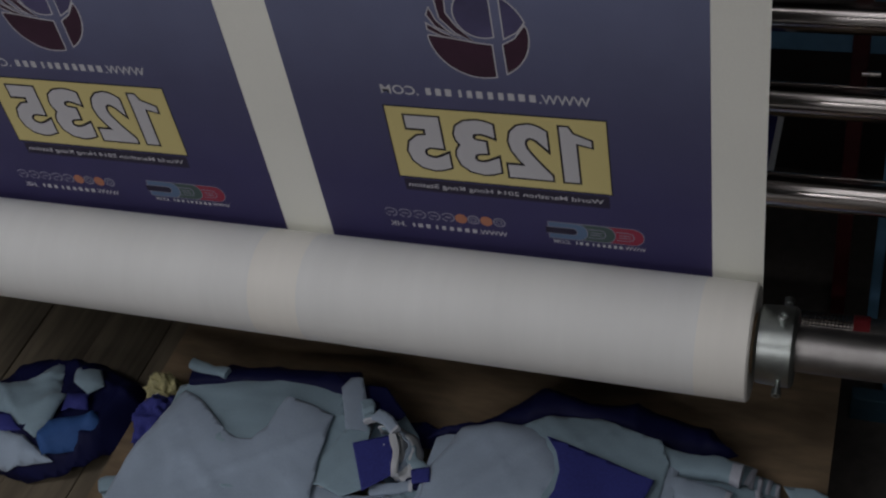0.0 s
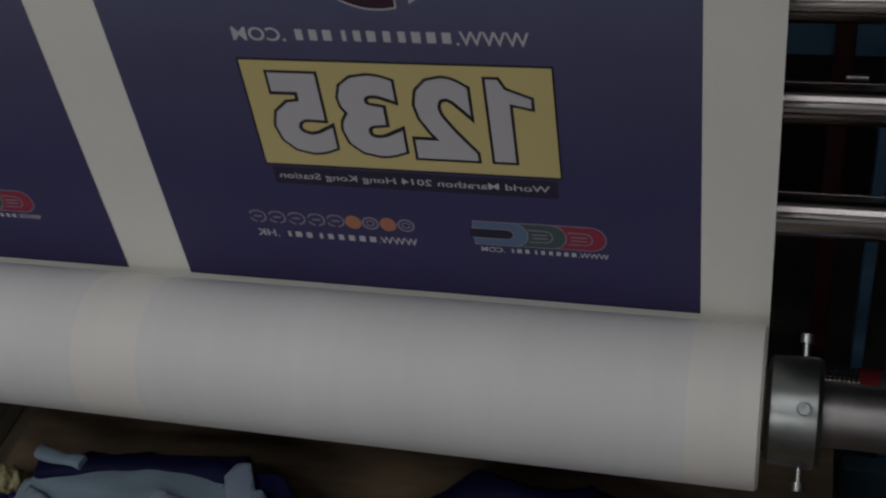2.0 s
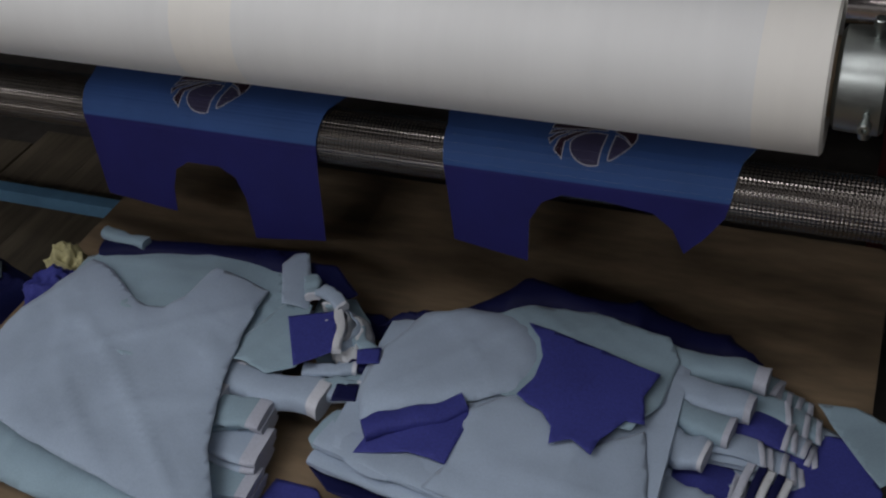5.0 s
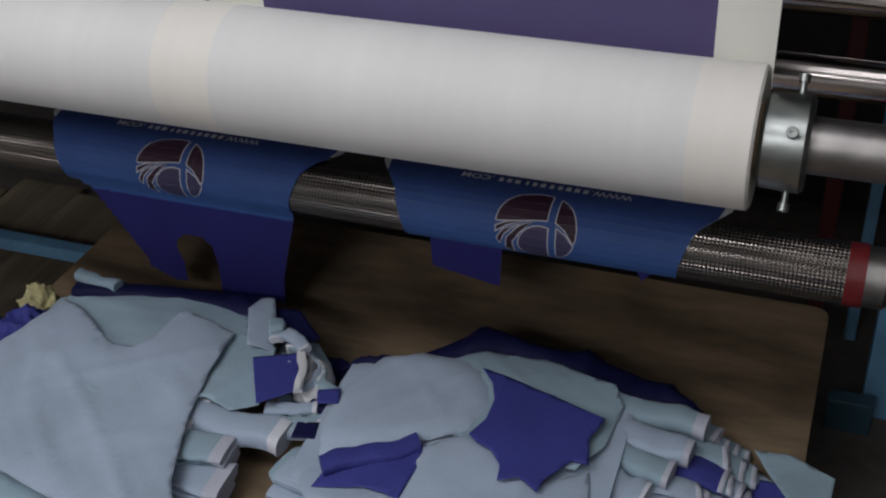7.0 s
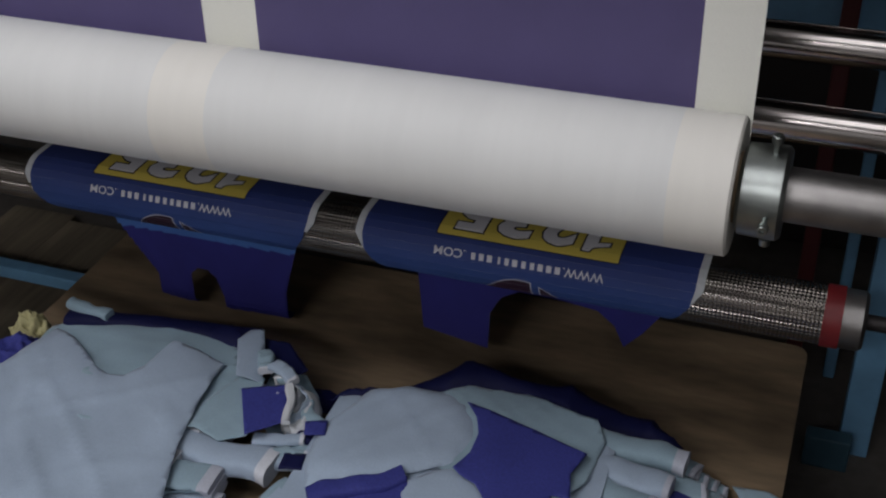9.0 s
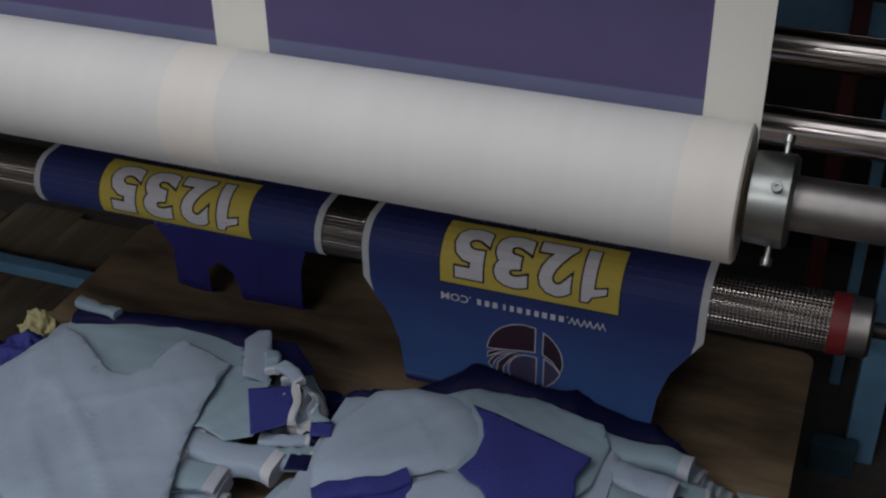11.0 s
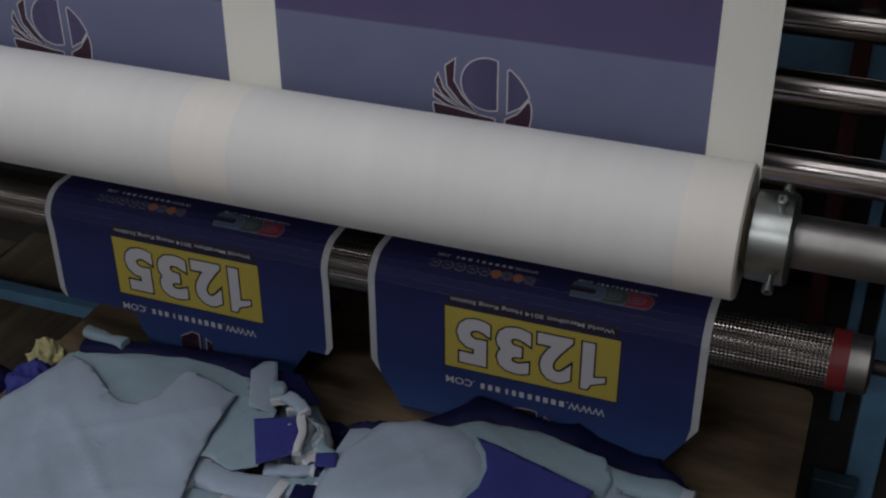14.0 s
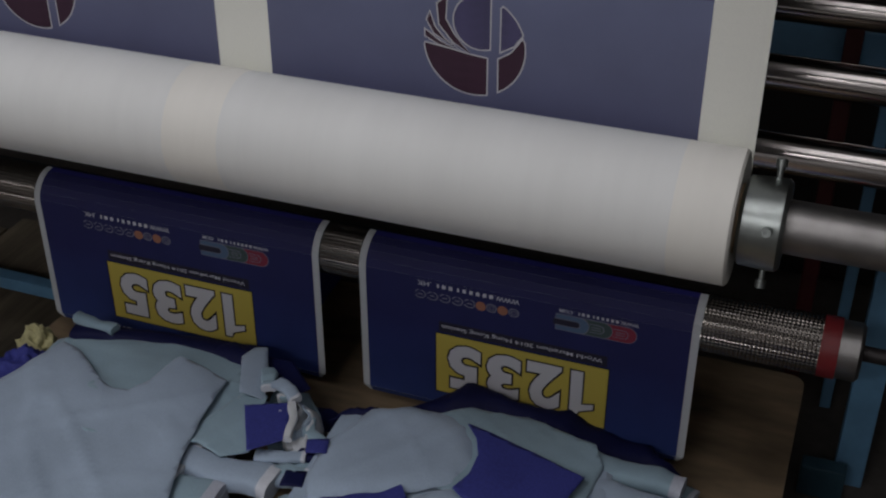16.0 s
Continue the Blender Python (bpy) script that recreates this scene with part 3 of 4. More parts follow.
def panel_outline(inset, lopped=False):
    """Half a shirt: straight sides, armholes, shoulders and a round neck; middle at u = -0.25."""
    s, c = inset, -0.25
    right = [(0.256 - s, -0.012), (0.256 - s, 0.275), (0.240, 0.300), (0.214, 0.340), (0.200, 0.385), (0.194, 0.440), (0.190, 0.500), (0.186, 0.548),
             (0.082, 0.566), (0.074, 0.520), (0.056, 0.487), (0.028, 0.470)]
    left = [(c - x, y) for x, y in right[::-1]]
    pts = [(c + x, y) for x, y in right]
    if lopped:
        # one shoulder of this piece is cut short, the other is long
        pts = pts[:6] + [(c + 0.188, 0.470), (c + 0.165, 0.505), (c + 0.138, 0.536), (c + 0.122, 0.500), (c + 0.095, 0.478), (c + 0.028, 0.470)]
        left = left[:3] + [(c - 0.078, 0.590), (c - 0.186, 0.572)] + left[5:]
    else:
        # a deep neck and long shoulder straps
        pts = pts[:7] + [(c + 0.186, 0.615), (c + 0.066, 0.632), (c + 0.062, 0.560), (c + 0.050, 0.524), (c + 0.026, 0.508)]
        left = [(c - 0.026, 0.508), (c - 0.050, 0.524), (c - 0.062, 0.560), (c - 0.066, 0.605), (c - 0.186, 0.590)] + left[5:]
    return pts + left


cloth_parts, cloth_tiles = [], []
art = artwork("cloth")
for du, wrap in ((0.0, WRAP_RIGHT), (-0.579, WRAP_LEFT)):
    lopped = du == 0.0
    inks = [(flat([panel_outline(0.0, lopped)]), cloth_white, -2), (flat([panel_outline(0.011, lopped)]), cloth_ink, 0)] + art + [(flat([panel_outline(0.0, lopped)]), cloth_pale, -8)]
    mirrored = []
    for b, m, h in shifted(inks, 0, 0):
        for v in b.verts:
            v.co.x = -v.co.x
        mirrored.append((b, m, h))
    skin, skin_mats = joined([(b.copy(), m, h) for b, m, h in mirrored[1:-1]], 0.00012)
    bm, mats = joined(mirrored, 0.00012)
    ob = thing("printed_shirt", "royal blue shirt panel with a yellow number box on the roller", "shirt panel", (0, 0, 0), "panels on the roller")
    v, row = 0.640, 0
    while v > -0.012:
        mid = v - STRIP / 2
        row = 1 - row
        if du and v > 0.30:
            for k in range(14):
                w = -0.2405 + 0.037 * k
                b = cut(skin, v - STRIP - 0.0030, v + 0.0030)
                for x, side in ((0.25 - w - 0.0200, -1), (0.25 - w + 0.0200, 1)):
                    bmesh.ops.bisect_plane(b, geom=b.verts[:] + b.edges[:] + b.faces[:], dist=1e-6, plane_co=(x, 0, 0), plane_no=(side, 0, 0), clear_outer=True)
                if b.faces:
                    bmesh.ops.translate(b, verts=b.verts[:], vec=(w - 0.25, -mid, 0))
                    cloth_tiles.append((part("tile", b, skin_mats, ob), mid, w, 2 * row + k % 2, du, wrap))
        else:
            b = cut(bm, v - STRIP, v)
            if b.faces:
                bmesh.ops.translate(b, verts=b.verts[:], vec=(0, -mid, 0))
                cloth_parts.append((part("strip", b, mats, ob), mid, du, wrap))
        v -= STRIP
    bm.free()
    skin.free()


# ---- garments on the board ----
def inside(pts, x, y):
    hit = False
    for (x0, y0), (x1, y1) in zip(pts, pts[1:] + pts[:1]):
        if (y0 > y) != (y1 > y) and x < (x1 - x0) * (y - y0) / (y1 - y0) + x0:
            hit = not hit
    return hit


def rounded(pts, times=1):
    """A polygon with its corners cut twice as a soft curve."""
    for _ in range(times):
        out = []
        for (x0, y0), (x1, y1) in zip(pts, pts[1:] + pts[:1]):
            out += [(x0 * 0.75 + x1 * 0.25, y0 * 0.75 + y1 * 0.25), (x0 * 0.25 + x1 * 0.75, y0 * 0.25 + y1 * 0.75)]
        pts = out
    return pts


def draped(name, pts, height, mat, label, category="shirt panel", amp=0.006, wave=9.0, seed=0, step=0.0095, thick=0.0016, group="", soften=0, edge=0.0):
    """A lying piece of cloth: its outline cut into small faces, with folds and a fallen rim, and a real thickness.
    height: metres, or a function of x and y."""
    if soften:
        pts = rounded(pts, soften)
    bm = flat([pts])
    xs, ys = [p[0] for p in pts], [p[1] for p in pts]
    for axis, lo, hi in ((0, min(xs), max(xs)), (1, min(ys), max(ys))):
        a = lo + step
        while a < hi:
            no = (1, 0, 0) if axis == 0 else (0, 1, 0)
            co = (a, 0, 0) if axis == 0 else (0, a, 0)
            bmesh.ops.bisect_plane(bm, geom=bm.verts[:] + bm.edges[:] + bm.faces[:], dist=1e-7, plane_co=co, plane_no=no)
            a += step
    bmesh.ops.remove_doubles(bm, verts=bm.verts[:], dist=1e-5)
    rim = {v for e in bm.edges if len(e.link_faces) == 1 for v in e.verts}
    rimco = [v.co.copy() for v in rim]
    ca, sa = math.cos(seed * 2.4), math.sin(seed * 2.4)
    for v in bm.verts:
        x, y = v.co.x, v.co.y
        z = height(x, y) if callable(height) else height
        n = 0.55 * noise.noise(Vector((x * wave * 0.45 + seed * 3.1, y * wave * 0.8 + seed, seed * 1.7)))
        # straight creases that run one way across the piece, shorter ones across them, and small puckers
        u, w = x * ca + y * sa, y * ca - x * sa
        for f, g, weight, power in ((1.6, 10.0, 0.95, 9), (8.0, 2.4, 0.60, 12), (5.0, 30.0, 0.30, 8)):
            r = 1 - abs(noise.noise(Vector((u * f + seed * 2.3, w * g, seed * 0.9 + f))))
            n += weight * r ** power
        # facets: folds pressed flat while the pieces lay in a stack
        k = noise.noise(Vector((u * 9 + seed, w * 9, seed * 1.3)))
        n += 0.7 * abs(k)
        near = min(1.0, min(((v.co.x - c.x) ** 2 + (v.co.y - c.y) ** 2 for c in rimco), default=1) ** 0.5 / 0.03)
        v.co.z = z + amp * n - edge * (1 - near) ** 2
    bmesh.ops.recalc_face_normals(bm, faces=bm.faces[:])
    if sum(f.normal.z for f in bm.faces) < 0:
        bmesh.ops.reverse_faces(bm, faces=bm.faces[:])
    ob = part(name, bm, mat, None, "", True)
    m = ob.modifiers.new("cloth_thickness", "SOLIDIFY")
    m.thickness, m.offset = thick, -1
    return tagged(ob, label, category, group) if label else ob


def fold(name, p0, p1, width, tall, z, mat, label, layers=1, category="folded panel", seed=0, group="", trim=None, sag=0.0):
    """A folded strip of cloth from p0 to p1: stacked flattened loops with a rounded fold along one side and an open, trimmed end."""
    ob = thing(name, label, category, ((p0[0] + p1[0]) / 2, (p0[1] + p1[1]) / 2, z), group)
    a, b = Vector((*p0, 0)), Vector((*p1, 0))
    d = (b - a)
    length = d.length
    d.normalize()
    side = Vector((-d.y, d.x, 0))
    rng = random.Random(seed)
    n = max(12, int(length / 0.008))
    for k in range(layers):
        bm = bmesh.new()
        rows = []
        h = tall / layers
        jit = rng.uniform(-0.006, 0.006) if layers > 1 else 0
        for i in range(n + 1):
            f = i / n
            mid = a + d * (length * f + (jit if i == n else 0)) - (a + b) / 2
            mid += side * ((0.006 + 0.22 * width) * noise.noise(Vector((f * 2.2, seed + 0.5, k * 0.4))) * min(1.0, 0.04 / width) + jit)
            lift = h * k + 0.004 * noise.noise(Vector((f * 4 + seed, k * 0.5, 3))) - sag * f * f
            ring = []
            for j in range(16):
                t = 2 * math.pi * j / 16
                w = width / 2 * (1 + 0.30 * noise.noise(Vector((f * 2.5, seed + 4.3, k))) + 0.10 * noise.noise(Vector((f * 9, seed + 0.3, j * 0.8))))
                c, s = math.cos(t), math.sin(t)
                ring.append(bm.verts.new(mid + side * (w * (abs(c) ** 0.6) * (1 if c > 0 else -1)) + Vector((0, 0, lift + h * 0.5 + (h * 0.52 + 0.0025 * noise.noise(Vector((f * 7, j * 0.7, seed + 0.7)))) * (abs(s) ** 0.7) * (1 if s > 0 else -1)))))
            rows.append(ring)
        for r0, r1 in zip(rows, rows[1:]):
            for j in range(16):
                bm.faces.new((r0[j], r0[(j + 1) % 16], r1[(j + 1) % 16], r1[j]))
        for ring in (rows[0], rows[-1]):
            bm.faces.new(ring)
        bmesh.ops.recalc_face_normals(bm, faces=bm.faces[:])
        if trim:
            for f in bm.faces:
                f.material_index = 1 if (f.calc_center_median() + (a + b) / 2 - a).dot(d) > length * 0.90 else 0
        sharp(part("layer", bm, [mat, trim] if trim else mat, ob), 50)
    return ob


def ribbon(name, cx, cy, z, radius, a0, a1, tall, mat, label, seed=0, squash=1.0, lean=0.3, category="sleeve", group=""):
    """A narrow strip of cloth standing on edge in a curl."""
    bm = bmesh.new()
    rows, n = [], 22
    for i in range(n + 1):
        a = radians(a0 + (a1 - a0) * i / n)
        r = radius * (1 + 0.18 * noise.noise(Vector((i * 0.22, seed, 1.5))))
        x, y = r * math.cos(a), r * math.sin(a) * squash
        h = tall * (1 + 0.25 * noise.noise(Vector((i * 0.3, seed, 4.5))))
        rows.append([bm.verts.new((x * (1 - lean * k / 3), y * (1 - lean * k / 3), h * k / 3)) for k in range(4)])
    for r0, r1 in zip(rows, rows[1:]):
        for k in range(3):
            bm.faces.new((r0[k], r1[k], r1[k + 1], r0[k + 1]))
    ob = part(name, bm, mat, None, "", True)
    ob.location = (cx, cy, z)
    m = ob.modifiers.new("cloth_thickness", "SOLIDIFY")
    m.thickness = 0.003
    return tagged(ob, label, category, group)


def crumple(name, x, y, z, rx, ry, rz, mat, label, seed, category="cloth"):
    """A crumpled wad of cloth: a closed skin thrown into sharp folds."""
    bm = bmesh.new()
    bmesh.ops.create_icosphere(bm, subdivisions=5, radius=1)
    for v in bm.verts:
        c = v.co.copy()
        n = 0.0
        for s, w in ((1.6, 0.45), (3.3, 0.30), (6.5, 0.14)):
            n += w * (1 - 2 * abs(noise.noise(c * s + Vector((seed * 7.3, seed, 0)))) * 1.6)
        k = 0.80 + 0.26 * n
        v.co = Vector((c.x * rx * k, c.y * ry * k, max(c.z * rz * k, -rz * 0.25)))
    ob = part(name, bm, mat, None, "", True)
    ob.location = (x, y, z + rz * 0.25)
    return tagged(ob, label, category)


HEAP = "garments heaped on the board"


def mound(cx, cy, rx, ry, top, foot):
    """A height that falls from the middle of a heap to its rim."""
    def z(x, y):
        d = min(1.0, (((x - cx) / rx) ** 2 + ((y - cy) / ry) ** 2) ** 0.5)
        return foot + (top - foot) * (1 - d ** 3)
    return z


left_heap = mound(-0.80, 0.04, 0.27, 0.33, 0.292, 0.255)
right_heap = mound(-0.26, 0.06, 0.30, 0.28, 0.292, 0.262)

# bodies of the two stacks
fold("shirt_stack", (-0.99, 0.055), (-0.64, 0.03), 0.29, 0.078, 0.2, cloth_pale, "stack of folded pale shirt panels on the board", 6, "folded panels", 11, HEAP, cloth_edge)
fold("shirt_stack", (-0.48, 0.055), (-0.07, 0.065), 0.26, 0.080, 0.2, cloth_pale_b, "stack of folded pale shirt panels on the board", 6, "folded panels", 12, HEAP)

# left heap
draped("cut_shirt", [(-1.00, .196), (-.92, .215), (-.79, .238), (-.74, .24), (-.69, .238), (-.638, .158), (-.645, .03), (-.79, -.02), (-.98, .06)], lambda x, y: left_heap(x, y) - 0.004,
       cloth_pale, "pale reverse of a shirt panel under another one", seed=4, amp=0.009, wave=13, group=HEAP)
draped("cut_shirt", [(-.978, .181), (-.925, .155), (-.883, .123), (-.85, .098), (-.822, .087), (-.795, .09), (-.778, .12), (-.776, .16), (-.768, .192), (-.72, .185), (-.674, .171), (-.664, .076),
                       (-.645, -.019), (-.615, -.119), (-.556, -.219), (-.698, -.208), (-.847, -.177), (-1.0, -.123), (-1.02, -.093), (-1.013, .033)],
       lambda x, y: left_heap(x, y) + 0.007, cloth_pale_b, "pale reverse of a round-necked shirt panel spread over the heap", seed=1, amp=0.0052, wave=8, edge=0.004, group=HEAP)
draped("cut_shirt", [(-1.045, -.065), (-.883, -.125), (-.711, -.155), (-.62, -.20), (-.66, -.215), (-.79, -.222), (-.90, -.205), (-1.03, -.150)], 0.246, cloth_pale, "pale hem of a lower shirt panel", seed=6, amp=0.006, group=HEAP, edge=0.02)
draped("cut_shirt", [(-.664, .075), (-.638, .17), (-.60, .16), (-.568, .04), (-.60, .015), (-.652, .03)], 0.284, cloth_pale, "pale sleeve fold beside the shirt panel", seed=7, amp=0.008, wave=16, group=HEAP)
draped("loose_sleeve", [(-.682, .232), (-.668, .250), (-.645, .252), (-.618, .20), (-.600, .150), (-.636, .140), (-.652, .175)], lambda x, y: 0.300 - 8 * (x + .645) ** 2, cloth_pale_b,
       "pale folded sleeve end standing up from the heap", "sleeve", seed=21, amp=0.003, group=HEAP)
draped("cloth_scrap", [(-.612, .112), (-.552, .142), (-.521, .068), (-.562, .024)], 0.301, cloth_blue, "royal blue square offcut with a white edge", seed=8, amp=0.003, group=HEAP)
fold("cloth_tape", (-0.549, 0.142), (-0.515, 0.066), 0.013, 0.008, 0.298, cloth_white, "white hem strip at the edge of a blue piece", 1, "hem", 22, HEAP)
draped("cloth_scrap", [(-.648, .245), (-.60, .245), (-.545, .195), (-.56, .175), (-.622, .205)], 0.286, cloth_navy, "navy blue scrap behind the cuff", seed=9, amp=0.006, group=HEAP)
fold("rolled_sleeve", (-0.680, 0.015), (-0.512, 0.006), 0.056, 0.030, 0.252, cloth_pale_b, "rolled pale sleeve band with an open end", 1, "sleeve", 23, HEAP, cloth_edge)
for i in range(5):
    ribbon("curled_sleeve", -0.575 + 0.006 * i, 0.135 - 0.008 * i, 0.268, 0.030 + 0.0085 * i, -62 + 6 * i, 112 - 5 * i, 0.030 - 0.002 * i, (cloth_white, cloth_pale, cloth_white, cloth_pale_b, cloth_white)[i],
           "curled white-edged sleeve strip between the heaps", i * 1.3 + 2, 1.15, 0.25, "sleeve", HEAP)
ribbon("curled_sleeve", -0.538, 0.105, 0.262, 0.018, -80, 130, 0.026, cloth_pale, "small curled sleeve strip between the heaps", 9.1, 1.3, 0.3, "sleeve", HEAP)
draped("cloth_scrap", [(-.612, .205), (-.560, .215), (-.520, .175), (-.505, .115), (-.520, .06), (-.560, .08), (-.60, .13)], 0.256, cloth_pale, "pale sleeve scraps between the two heaps", seed=43, amp=0.006, wave=30, group=HEAP)
for i, (x, y) in enumerate(((-0.505, 0.045), (-0.490, 0.020), (-0.478, 0.07), (-0.50, 0.09))):
    fold("curled_sleeve", (x - 0.03, y), (x + 0.035, y + 0.012), 0.024, 0.016, 0.256 + 0.004 * i, (cloth_pale, cloth_pale_b, cloth_navy, cloth_white)[i], "small sleeve fold between the stacks", 1, "sleeve", 50 + i, HEAP, cloth_edge)
draped("cloth_scrap", [(-.505, .03), (-.475, .036), (-.468, .005), (-.50, -.002)], 0.279, cloth_navy, "small navy offcut between the stacks", seed=41, amp=0.002, group=HEAP)

for i, (x0, y0, x1, y1, z, ink) in enumerate(((-0.618, 0.205, -0.598, 0.165, 0.292, cloth_pale), (-0.592, 0.178, -0.545, 0.150, 0.296, cloth_pale_b), (-0.520, 0.130, -0.480, 0.092, 0.276, cloth_pale),
                                             (-0.560, 0.045, -0.490, 0.060, 0.272, cloth_pale_b), (-0.530, 0.022, -0.475, 0.040, 0.268, cloth_pale))):
    fold("loose_sleeve", (x0, y0), (x1, y1), 0.022, 0.012, z, ink, "short pale sleeve end between the heaps", 1, "sleeve", 330 + i, HEAP, cloth_edge)
draped("cloth_scrap", [(-.500, .088), (-.470, .100), (-.462, .072), (-.490, .062)], 0.288, cloth_blue, "small royal blue offcut between the heaps", seed=337, amp=0.002, group=HEAP)

# navy cloth behind both heaps
ridge = lambda x, y: 0.268 + 0.016 * math.sin(x * 17) * math.sin(y * 30)
draped("navy_shirt", [(-1.006, .20), (-1.0, .23), (-.925, .275), (-.843, .297), (-.737, .289), (-.61, .255), (-.65, .215), (-.751, .215), (-.92, .195)], ridge, cloth_navy,
       "crumpled navy shirt panel behind the heap", seed=14, amp=0.013, wave=18, edge=0.03, group=HEAP)
draped("navy_shirt", [(-.51, .18), (-.489, .205), (-.404, .262), (-.331, .318), (-.241, .300), (-.168, .318), (-.042, .300), (.01, .250), (-.03, .235), (-.132, .240), (-.284, .245), (-.443, .195)], ridge, cloth_navy,
       "crumpled navy shirt panel behind the heap", seed=15, amp=0.010, wave=18, edge=0.03, group=HEAP)
fold("rolled_shirt", (-0.98, 0.215), (-0.66, 0.262), 0.036, 0.030, 0.256, cloth_navy, "rolled navy edge of a shirt panel", 1, "shirt panel", 63, HEAP)
fold("loose_sleeve", (-0.985, 0.236), (-0.905, 0.222), 0.020, 0.016, 0.283, cloth_pale, "pale sleeve end on the navy cloth", 1, "sleeve", 64, HEAP)
draped("cloth_scrap", [(-.61, .20), (-.53, .23), (-.49, .215), (-.50, .17), (-.56, .16)], 0.225, cloth_navy, "dark scrap on the board between the heaps", seed=17, amp=0.012, wave=20, group=HEAP)

# right heap
draped("cut_shirt", [(-.345, .215), (-.30, .245), (-.216, .258), (-.111, .231), (-.09, .19), (-.095, .10), (-.12, .04), (-.29, .06), (-.33, .10)], lambda x, y: right_heap(x, y) - 0.003, cloth_pale,
       "pale reverse of a shirt panel on the heap", seed=18, amp=0.006, wave=12, group=HEAP)
draped("cut_shirt", [(-.32, .024), (-.271, .069), (-.235, .05), (-.16, .01), (-.105, .051), (-.085, -.016), (-.070, -.10), (-.209, -.135), (-.336, -.105), (-.318, -.067)],
       lambda x, y: right_heap(x, y) - 0.001, cloth_pale_b, "pale lower lobe of a folded shirt panel", seed=19, amp=0.005, edge=0.006, group=HEAP)
draped("cut_shirt", [(-.447, .2), (-.38, .217), (-.322, .217), (-.296, .199), (-.267, .165), (-.259, .127), (-.272, .073), (-.317, .042), (-.38, .012), (-.448, -.025), (-.472, .023), (-.477, .10)],
       lambda x, y: right_heap(x, y) + 0.006, cloth_pale_b, "pale round shirt lobe lying on the heap", seed=20, amp=0.004, edge=0.010, group=HEAP)
draped("cloth_scrap", [(-.293, .193), (-.105, .141), (-.116, .095), (-.105, .051), (-.128, .049), (-.14, .025), (-.150, .008), (-.154, -.018), (-.182, -.002), (-.206, -.016), (-.211, .012), (-.23, .035), (-.252, .044),
                        (-.267, .055), (-.255, .090), (-.256, .13), (-.27, .165)], lambda x, y: right_heap(x, y) + 0.008, cloth_blue, "royal blue offcut with a zigzag edge on the heap", seed=2, amp=0.0025, group=HEAP)
draped("cut_shirt", [(-.436, -.076), (-.430, -.050), (-.323, .031), (-.312, .0), (-.319, -.070), (-.37, -.061)], lambda x, y: right_heap(x, y) - 0.003, cloth_blue, "royal blue inside of a folded panel", seed=24, amp=0.004, group=HEAP)
fold("rolled_shirt", (-0.432, -0.050), (-0.325, 0.026), 0.030, 0.018, 0.281, cloth_blue, "royal blue rolled edge of a shirt panel", 1, "shirt panel", 71, HEAP)
fold("rolled_shirt", (-0.49, -0.055), (-0.215, -0.108), 0.050, 0.030, 0.248, cloth_pale_b, "pale rolled front fold of the heap", 2, "shirt panel", 72, HEAP)
fold("rolled_shirt", (-0.495, -0.03), (-0.44, -0.045), 0.06, 0.040, 0.235, cloth_pale, "pale folded corner at the front of the heap", 3, "shirt panel", 73, HEAP)
draped("cut_shirt", [(-.502, -.078), (-.453, -.086), (-.342, -.083), (-.33, -.122), (-.40, -.125), (-.462, -.108)], 0.234, cloth_navy, "navy corner of a panel under the heap", seed=25, amp=0.004, group=HEAP)
draped("cut_shirt", [(-.47, -.150), (-.435, -.105), (-.353, -.118), (-.225, -.105), (-.08, -.10), (-.06, -.16), (-.25, -.19)], 0.222, cloth_pale, "pale panel corner lying in front of the heap", seed=26, amp=0.004, group=HEAP)
draped("cut_shirt", [(-.22, -.115), (-.09, -.105), (.04, -.12), (.06, -.20), (-.2, -.21)], 0.212, cloth_blue, "royal blue panel lying flat on the board", seed=27, amp=0.004, group=HEAP)

# staggered ends of the folded stacks: one thin panel on another, each with its pale cut hem
def layer_stack(bands, count, z0, rise, step, back, label, seed0, hem=0.0060):
    rng = random.Random(seed0)
    for b, (y0, y1, x_end) in enumerate(bands):
        for i in range(count):
            x1 = x_end - step * i + rng.uniform(-0.007, 0.007)
            a0, a1 = y0 + rng.uniform(-0.008, 0.008), y1 + rng.uniform(-0.008, 0.008)
            skew = rng.uniform(-0.010, 0.010)
            z = z0 + rise * i + 0.0012 * b
            mat = cloth_blue if rng.random() < 0.06 else (cloth_pale, cloth_pale_b)[rng.randrange(2)]
            slope = lambda x, y, z=z, x1=x1, y0=y0, y1=y1: z - 0.30 * max(0.0, x - x1 + 0.030) + 0.006 * math.sin(math.pi * min(1.0, max(0.0, (y - y0) / (y1 - y0))))
            ob = draped("folded_shirt", [(back, a0), ((back + x1) / 2, a0 + rng.uniform(-.003, .003)), (x1, a0), (x1 + skew, a1), ((back + x1) / 2, a1 + rng.uniform(-.003, .003)), (back, a1)], slope, mat, label,
                        "folded shirt", seed=seed0 + i + 9 * b, amp=0.0020, wave=20, thick=0.0030, step=0.012, group=HEAP)
            edge = draped("hem", [(x1 - hem, a0 + .0008), (x1 + 0.0012, a0 + .0008), (x1 + skew + 0.0012, a1 - .0008), (x1 + skew - hem, a1 - .0008)], lambda x, y, s=slope: s(x, y) + 0.0009, cloth_hem,
                          "", "", seed=seed0 + i + 9 * b, amp=0.0020, wave=20, thick=0.0030, step=0.012)
            edge.parent = ob
            tagged(edge, "pale cut hem")


